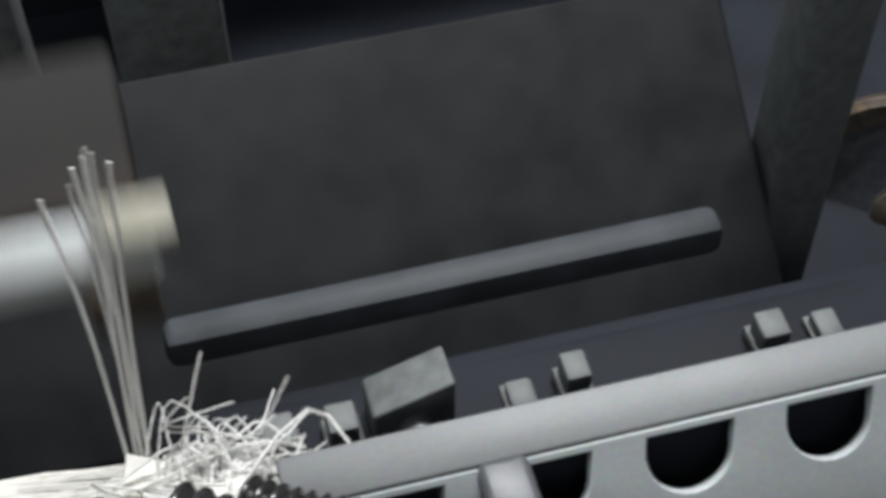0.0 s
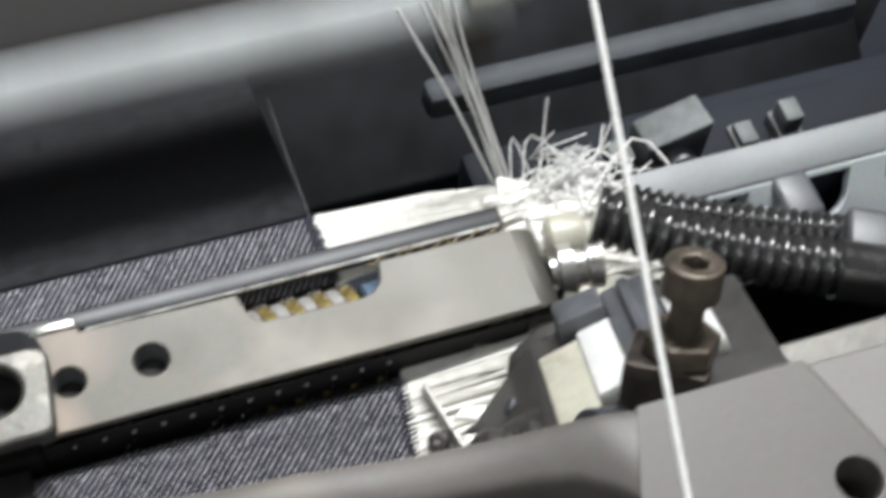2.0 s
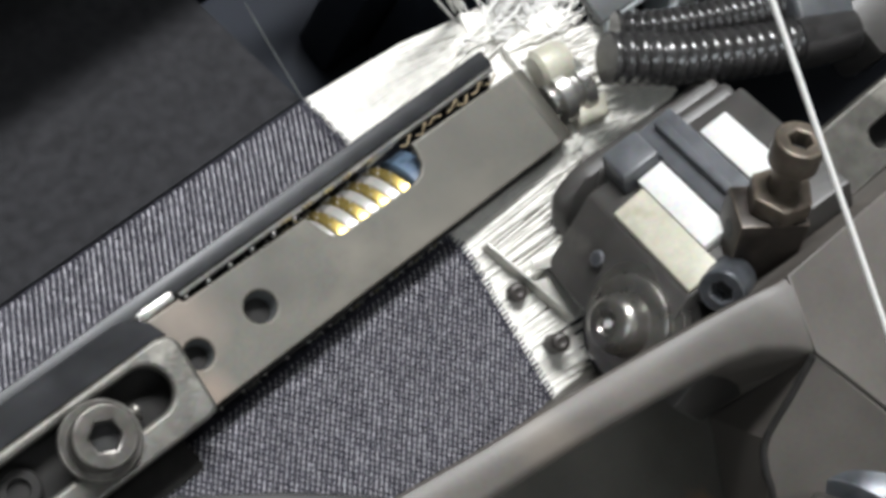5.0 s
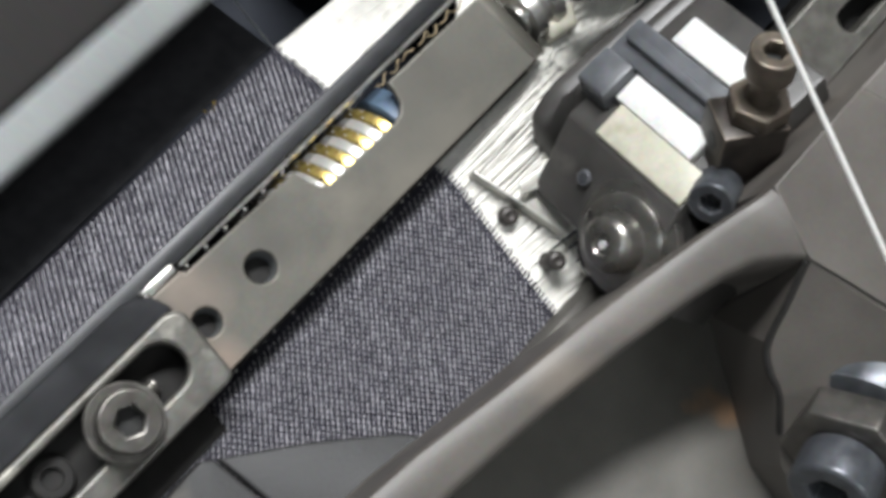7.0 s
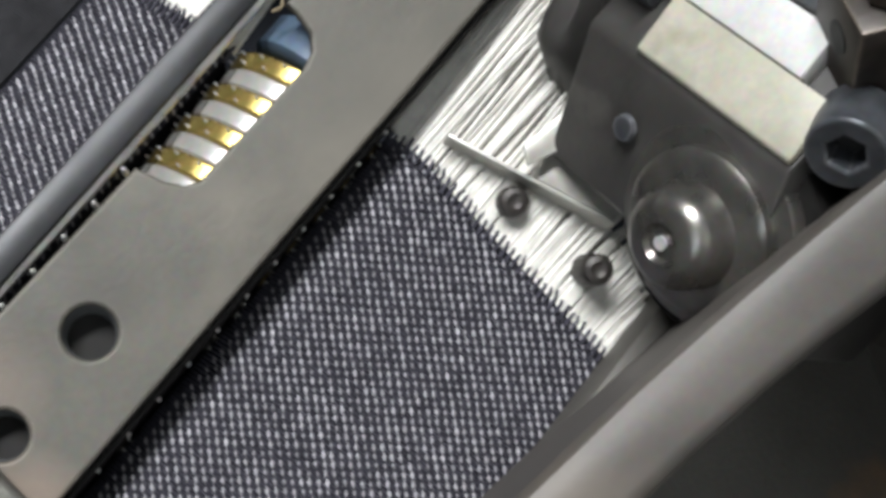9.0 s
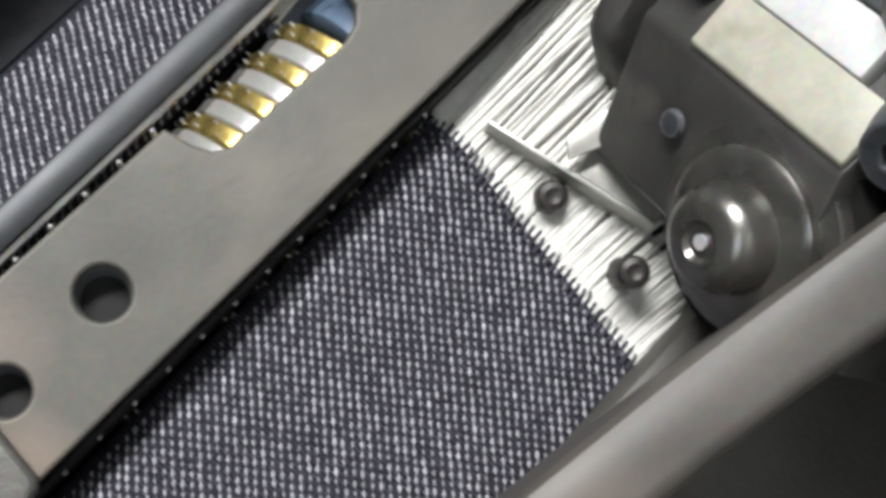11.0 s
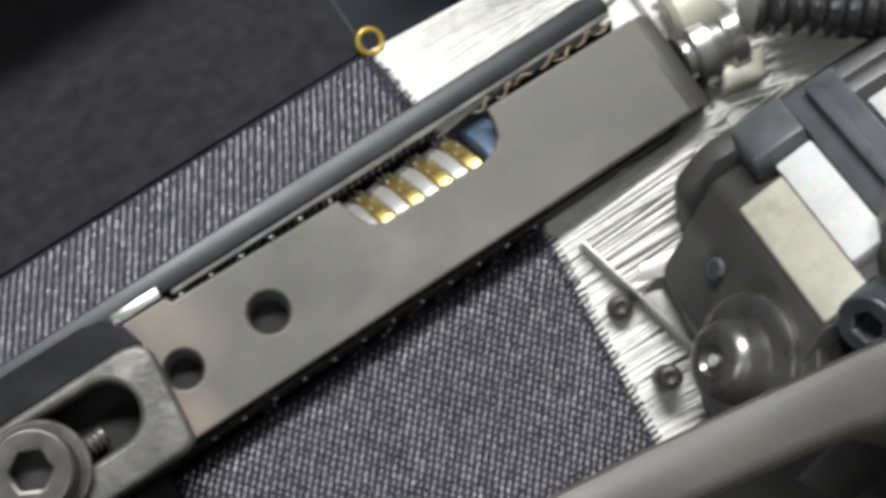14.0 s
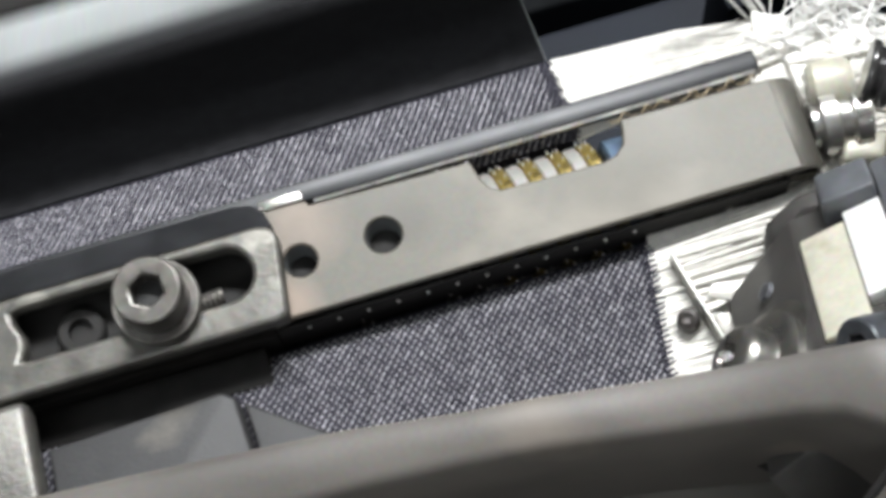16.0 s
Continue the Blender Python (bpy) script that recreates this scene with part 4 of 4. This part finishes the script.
def cutter():
    t = thing("selvedge_cutter", (0.085, -0.045, -0.0112), "dark grey selvedge cutter unit with white blocks and a steel knob", "cutter")
    part("body", sloped(bmesh.new(), [(-0.0178, -0.0150), (-0.0006, -0.0010), (0.045, -0.0010), (0.045, -0.030), (-0.012, -0.030)], -0.0095, 0.0305, 0.0010), M_BODY, t)
    part("heel", sloped(bmesh.new(), [(-0.0170, -0.0165), (-0.0090, -0.0125), (0.020, -0.0180), (0.020, -0.030), (-0.012, -0.030)], 0.0306, 0.042, 0.0010), M_BODY, t)
    part("back_hood", sloped(bmesh.new(), [(-0.002, -0.014), (0.0055, -0.0012), (0.044, -0.0012), (0.044, -0.022), (0.000, -0.022)], -0.0150, -0.0092, 0.0025), M_BODY, t)
    part("rear_hood", sloped(bmesh.new(), [(-0.0100, -0.0200), (-0.0065, -0.0080), (0.0020, -0.0040), (0.044, -0.0040), (0.044, -0.026), (-0.006, -0.026)], -0.0225, -0.0155, 0.0030), M_BODY, t, "dark rounded hood")
    part("white_block", sloped(bmesh.new(), [(0.0092, -0.0012), (0.0092, 0.0018), (0.0165, 0.0028), (0.0165, -0.0012)], -0.0020, 0.0240, 0.0004), M_PALE, t, "white plastic block")
    # Side of the white block; beige colour stands for its shade.
    part("beige_wedge", sloped(bmesh.new(), [(-0.0002, -0.0012), (0.0002, 0.0002), (0.0090, 0.0017), (0.0090, -0.0012)], 0.0005, 0.0300, 0.0004), M_BEIGE, t, "side of the white block, its shade put into beige")
    part("ridge", sloped(bmesh.new(), [(0.0168, -0.0012), (0.0168, 0.0036), (0.0270, 0.0046), (0.0275, -0.0012)], -0.0125, 0.0275, 0.0007), M_CLIP, t, "slate grey ridge")
    part("ridge_rib", sloped(bmesh.new(), [(0.0205, 0.0036), (0.0207, 0.0062), (0.0230, 0.0064), (0.0236, 0.0042)], -0.010, 0.0270, 0.0004), M_CLIP, t)
    part("clip", sloped(bmesh.new(), [(0.0055, -0.0012), (0.0062, 0.0052), (0.0166, 0.0058), (0.0166, -0.0012)], -0.0120, -0.0022, 0.0010), M_CLIP, t, "slate grey clip")
    part("white_block", sloped(bmesh.new(), [(0.0280, -0.0012), (0.0282, 0.0024), (0.0360, 0.0030), (0.0362, -0.0012)], -0.0030, 0.0210, 0.0004), M_PALE, t, "white plastic block")
    # knob on the sloping face
    n = (CV * -0.635 + CW * 0.772).normalized()
    o = Vector((0.0634, -0.0566, 0.0192))
    ax = Vector((-0.74, 0.44, 0.46)).normalized()
    part("knob_recess", cyl(bmesh.new(), o - ax * 0.0080, o + ax * 0.0004, 0.0168, seg=48), M_BLACK, t, "black recess")
    knob = part("knob", lathe(bmesh.new(), o, ax, [(-0.004, 0), (-0.004, 0.0142), (0.0020, 0.0146), (0.0028, 0.0142), (0.0031, 0.0128), (0.0033, 0.0116), (0.0050, 0.0116), (0.0055, 0.0109), (0.0057, 0.0094), (0.0062, 0.0076), (0.0072, 0.0072), (0.0098, 0.0070), (0.0113, 0.0063), (0.0121, 0.0049), (0.0124, 0.0028), (0.0117, 0.0022), (0.0117, 0)], 48), M_KNOB, t, "polished round steel knob")
    part("knob_pin", cyl(bmesh.new(), o + ax * 0.0118, o + ax * 0.0123, 0.0010), M_PIN, knob)
    for p, r in (((0.0562, -0.0570, 0.0080), 0.0024), ((0.0555, -0.0618, 0.0070), 0.0018)):
        part("clear_nub", lathe(bmesh.new(), p, (-0.3, -0.2, 1), [(-0.006, 0), (-0.006, r), (0, r), (0.0008, r * 0.9), (0.0016, r * 0.5), (0.0018, 0)], 20), M_CHROME, t, "small bright nub under the knob")
    s = cut(0.004, -0.0085, -0.0062)
    part("face_screw", lathe(bmesh.new(), s, n, [(0, 0), (0, 0.0020), (0.0008, 0.0018), (0.0010, 0)]), M_DARKSCREW, t)
    return t


cutter()


def guard_blade():
    t = thing("guard_blade", (0.0600, -0.035, -0.0112), "thin pale metal guard blade standing on the weft tails", "blade")
    bm = prism(bmesh.new(), [(0.0558, -0.0203), (0.0564, -0.0201), (0.0590, -0.0340), (0.0617, -0.0475), (0.0611, -0.0477), (0.0584, -0.0342)], -0.0112, [-0.0045, -0.0045, -0.0032, -0.0022, -0.0022, -0.0032], 0.00015)
    part("blade", bm, M_TIN, t)
    part("tab", prism(bmesh.new(), [(0.0590, -0.0322), (0.0612, -0.0297), (0.0700, -0.0313), (0.0765, -0.0356), (0.0658, -0.0352)], [-0.0014, -0.0014, -0.0014, -0.0008, -0.0014], [-0.0006, -0.0006, -0.0004, 0.0002, -0.0004], 0.0002), M_TIN, t, "greyish clear tab")
    part("flange", prism(bmesh.new(), [(0.0594, -0.0345), (0.0640, -0.0330), (0.0660, -0.0460), (0.0620, -0.0475)], -0.0112, [-0.0040, -0.0036, -0.0030, -0.0030], 0.0002), M_TIN, t)
    return t


guard_blade()
for x, y, h in ((0.0558, -0.0339, 0.0020), (0.0552, -0.0492, 0.0070)):
    bm = lathe(bmesh.new(), (x, y, -0.0114), (-0.15, -0.05, 1), [(0, 0), (0, 0.0025), (0.0038 + h, 0.0024), (0.0046 + h, 0.0020), (0.0049 + h, 0.0012), (0.0046 + h, 0.0006), (0.0046 + h, 0)], 24)
    solo("stub_pin", bm, M_PINHEAD, "black round-headed steel pin among the weft tails", "pin", "pins beside the cloth")


AX = Vector((0.15, 0.45, 0.90)).normalized()
ADJ = Vector((0.0952, -0.0434, 0.0682))


def screw_post():
    t = thing("screw_post", (0.0905, -0.059, 0.022), "dark oily steel post block carrying a tall socket screw", "bracket")
    across = Vector((-0.75, 0.62, 0.0))
    across = (across - AX * across.dot(AX)).normalized()
    side = AX.cross(across)
    foot = ADJ - AX * 0.0205
    m = Matrix(((across.x, side.x, AX.x, foot.x), (across.y, side.y, AX.y, foot.y), (across.z, side.z, AX.z, foot.z), (0, 0, 0, 1)))
    part("block", box(bmesh.new(), (-0.0062, -0.0062, -0.0260), (0.0095, 0.0062, 0.0), 0.0007, m), M_POST, t)
    part("pin_hole", cyl(bmesh.new(), m @ Vector((0.0090, 0.0008, -0.0062)), m @ Vector((0.0097, 0.0008, -0.0062)), 0.0022, seg=20), M_SOCKET, t, "dark pin hole")
    return t


screw_post()
cap_screw("adjusting_screw", ADJ, AX, 0.0055, 0.0072, 0.0135, M_BRONZED, "tall browned socket screw with a lock nut")
bm = prism(bmesh.new(), [(0.0074 * math.cos(radians(60 * k)), 0.0074 * math.sin(radians(60 * k))) for k in range(6)], 0, 0.0050, 0.0006, Matrix.Translation(ADJ - AX * 0.0203) @ AX.to_track_quat("Z", "Y").to_matrix().to_4x4())
solo("lock_nut", bm, M_BRONZED, "browned steel hexagon lock nut under the tall screw", "nut")
cap_screw("side_screw", (0.0724, -0.0602, 0.0420), (-0.78, -0.05, 0.42), 0.0054, 0.0082, 0.0060, M_DARKSCREW, "blue-black socket screw in the post block")


def slotted_bar():
    t = thing("slotted_bar", (0.16, -0.055, -0.02), "grey slotted steel bar beside the cast arm", "bar")
    rim = rounded(0.1130, -0.0650, 0.28, -0.0480, 0.0055)
    slots = [rounded(0.1375, -0.0612, 0.172, -0.0550, 0.0028), rounded(0.186, -0.0612, 0.22, -0.0550, 0.0028)]
    part("plate", plate([rim] + slots, 0.022, 0.030, 0.0007), M_CLAMP, t)
    part("rest", box(bmesh.new(), (0.1180, -0.0640, -0.02), (0.28, -0.0515, 0.0195), 0.0006), M_BLACK, t, "dark rest")
    return t


slotted_bar()
cap_screw("bar_screw", (0.1587, -0.0565, 0.0375), (0, 0, 1), 0.0050, 0.0060, 0.009, M_SCREW, "grey socket screw in the slotted bar", 0.0062)


# ---- hose ----
def hose():
    t = thing("corrugated_hose", (0.13, -0.02, 0.0), "glossy black corrugated cable hose beside the temple", "hose")
    def ribbed(name, ctrl, count, base):
        bm = bmesh.new()
        rings, seg, steps = [], 20, count * 8
        raw = curve_pts(ctrl, 400)
        run = [0.0]
        for p, q in zip(raw, raw[1:]):
            run.append(run[-1] + (q - p).length)
        fine, k = [], 0
        for i in range(steps + 1):
            d = run[-1] * i / steps
            while k < 399 and run[k + 1] < d:
                k += 1
            fine.append(raw[k].lerp(raw[k + 1], (d - run[k]) / (run[k + 1] - run[k])))
        for i, p in enumerate(fine):
            d = (fine[min(i + 1, steps)] - fine[max(i - 1, 0)]).normalized()
            a = d.cross(Vector((0, 0, 1))).normalized()
            b = d.cross(a)
            r = base + 0.0013 * (0.5 + 0.5 * math.sin(2 * math.pi * i / 8)) ** 0.6
            rings.append([bm.verts.new(p + r * (math.cos(q) * a + math.sin(q) * b)) for q in (2 * math.pi * k / seg for k in range(seg))])
        for u, v in zip(rings, rings[1:]):
            for k in range(seg):
                bm.faces.new((u[k], u[(k + 1) % seg], v[(k + 1) % seg], v[k]))
        bm.faces.new(rings[0][::-1]), bm.faces.new(rings[-1])
        part(name, bm, M_HOSE, t)

    ribbed("ribbed_hose", [(0.1000, -0.0028, 0.0190), (0.109, -0.0085, 0.0185), (0.1185, -0.0140, 0.0165), (0.1400, -0.0240, 0.0140), (0.152, -0.0285, 0.0125)], 17, 0.0054)
    ribbed("second_hose", [(0.112, 0.0020, 0.0100), (0.120, -0.0035, 0.0110), (0.130, -0.0080, 0.0105), (0.148, -0.0150, 0.0090), (0.170, -0.0220, 0.0060)], 24, 0.0040)
    part("sleeve", tube(bmesh.new(), [(0.149, -0.0275, 0.0128), (0.156, -0.0305, 0.0122), (0.166, -0.0340, 0.0112)], 0.0070, 20), M_HOSE, t)
    m = Matrix.Translation((0.1622, -0.0244, 0.0110)) @ Matrix.Rotation(radians(-26), 4, "Z")
    part("plug", box(bmesh.new(), (-0.0085, -0.0062, -0.0060), (0.0085, 0.0062, 0.0062), 0.0016, m, 3), M_PLUG, t, "dark grey square plug")
    part("block", box(bmesh.new(), (0.172, -0.046, -0.011), (0.225, -0.028, 0.010), 0.003), M_BODY, t, "dark plug block")
    return t


hose()


# ---- loose threads ----
def long_thread():
    d = Vector((0.113, 1.0, 0.405))
    o = Vector((0.0811, 0.0, 0.1175))
    bm = tube(bmesh.new(), [o - d * 0.22, o - d * 0.1, o + d * 0.05, o + d * 0.34], 0.00060, 8)
    return solo("taut_thread", bm, M_THREAD, "taut white yarn running over the loom", "thread")


long_thread()

TUFT = []


def strand_group(name, seed, n, root, spread, tip, tip_spread, r, label):
    rnd = random.Random(seed)
    ob = thing(name, root, label, "threads", "loose threads at the selvedge")
    for k in range(n):
        a = Vector(root) + Vector([rnd.gauss(0, s) for s in spread])
        b = Vector(tip) + Vector([rnd.gauss(0, s) for s in tip_spread])
        bend = (0.012 if name == "leno_yarns" else 0.10) * (b - a).length
        mid = (a + b) / 2 + Vector((rnd.gauss(0, bend), rnd.gauss(0, bend), rnd.gauss(bend, bend)))
        ctrl = [a, mid, b]
        if name != "leno_yarns":
            side = Vector((rnd.gauss(0, 1), rnd.gauss(0, 1), rnd.uniform(0, 0.8))) * 0.24 * (b - a).length
            ctrl = [a, a.lerp(b, 0.3) + side, mid - side * 0.6, b]
        part("strand", tube(bmesh.new(), curve_pts(ctrl, 12), r * rnd.uniform(0.7, 1.4), 5), M_THREAD, ob)
    TUFT.append((ob, Vector(root)))
    return ob


EDGE_YARN = solo("edge_yarn", tube(bmesh.new(), [(0.0462, 0.0362, -0.0178), (0.0440, 0.0480, -0.0080), (0.0425, 0.0600, 0.0005)], 0.00022, 6), M_LINT, "thin grey edge yarn rising to the sley", "yarn")
LENO = strand_group("leno_yarns", 5, 7, (0.0945, 0.0315, -0.0150), (0.0020, 0.0008, 0.0004), (0.0925, 0.0560, 0.044), (0.0036, 0.001, 0.004), 0.00030, "white leno yarns rising from the selvedge to the sley")
WASTE = strand_group("waste_tuft", 8, 130, (0.1030, 0.0215, -0.0120), (0.006, 0.003, 0.001), (0.1160, 0.0190, -0.0122), (0.006, 0.006, 0.0020), 0.00024, "frayed tuft of white waste yarn")
LOOPS = strand_group("flying_ends", 9, 8, (0.1020, 0.0260, -0.0120), (0.005, 0.002, 0.001), (0.1120, 0.0300, -0.0030), (0.008, 0.004, 0.004), 0.00018, "loose white yarn ends blowing above the selvedge")


def eyelet():
    bm = bmesh.new()
    ring = [Vector((0.0024 * math.cos(a), 0.0024 * math.sin(a), 0.0)) for a in (2 * math.pi * k / 24 for k in range(25))]
    tube(bm, ring, 0.0005, 8)
    me = bpy.data.meshes.new("yarn_eyelet")
    bm.to_mesh(me)
    bm.free()
    me.materials.append(M_GOLD)
    smooth(me)
    ob = new("yarn_eyelet", me)
    return tagged(ob, "small yellow yarn eyelet beside the selvedge", "eyelet")


EYELET = eyelet()


# ---- movement ----
# seconds: how far back the sley stands, and its speed in metres a second
SLEY_AT = {0.0: (0.005, 0.4), 0.5: (0.004, 0.35), 1.0: (0.008, 0.5), 1.5: (0.008, 0.25), 2.0: (0.012, 0.5), 2.5: (0.014, 0.6), 3.0: (0.013, 0.6), 3.5: (0.009, 0.5),
           4.0: (0.045, 0.0), 4.5: (0.020, 0.6), 5.0: (0.045, 0.0), 5.5: (0.010, 0.5), 6.0: (0.002, 0.2), 6.3: (0.045, 0.0), 6.5: (0.0, 0.2), 6.7: (0.002, 0.2), 6.9: (0.045, 0.0),
           7.0: (0.0, 0.1), 7.1: (0.0, 0.0), 7.5: (0.002, 0.3), 8.0: (0.010, 0.5), 8.5: (0.002, 0.2), 9.0: (0.045, 0.0), 9.5: (0.004, 0.3), 10.0: (0.012, 0.6), 10.5: (0.045, 0.0), 11.0: (0.004, 0.3),
           11.5: (0.045, 0.0), 12.0: (0.001, 0.2), 12.5: (0.002, 0.3), 13.0: (0.006, 0.4), 13.5: (0.001, 0.2), 14.0: (0.045, 0.0), 14.4: (0.045, 0.0), 14.5: (0.001, 0.1), 14.6: (0.003, 0.3),
           15.0: (0.001, 0.2), 15.5: (0.006, 0.3), 15.7: (0.030, 0.6), 16.0: (0.003, 0.2)}


def motions():
    rows = []
    for t, (back, speed) in SLEY_AT.items():
        for step in (-1 / 30, 0.0, 1 / 30):
            if 0.0 <= t + step <= 16.0:
                rows.append((t + step, pose(0.03, 0.05 + back + speed * step, 0.0)))
    walk(SLEY, rows)
    for ob, x in RINGS:
        base = RING_TILT.to_track_quat("X", "Z").to_matrix().to_4x4()
        rows = []
        for k in range(17):
            rows.append((float(k), Matrix.Translation((x, -0.0003, -0.0153)) @ base @ Matrix.Rotation(radians(24.0 * k), 4, "X")))
        walk(ob, rows)
    rows = []
    for k in range(33):
        t = 0.5 * k
        up = t == 14.0
        rows.append((t, pose(0.0474, 0.0372, -0.0160, 20, 0, 0) if up else pose(0.0480, 0.0450, -0.1000, 20, 0, 0)))
    walk(EYELET, rows)
    rnd = random.Random(21)
    for ob, root in TUFT:
        rows = []
        for k in range(81):
            s = 7 if ob is not LENO else 2.5
            lean = 0.0 if ob is not LENO else -20.0 * min(1.0, max(0.0, (0.2 * k - 0.7) / 0.8))
            rows.append((0.2 * k, Matrix.Translation(root) @ pose(0, 0, 0, rnd.gauss(0, s), lean + rnd.gauss(0, s), rnd.gauss(0, s * 1.3))))
        walk(ob, rows)


motions()
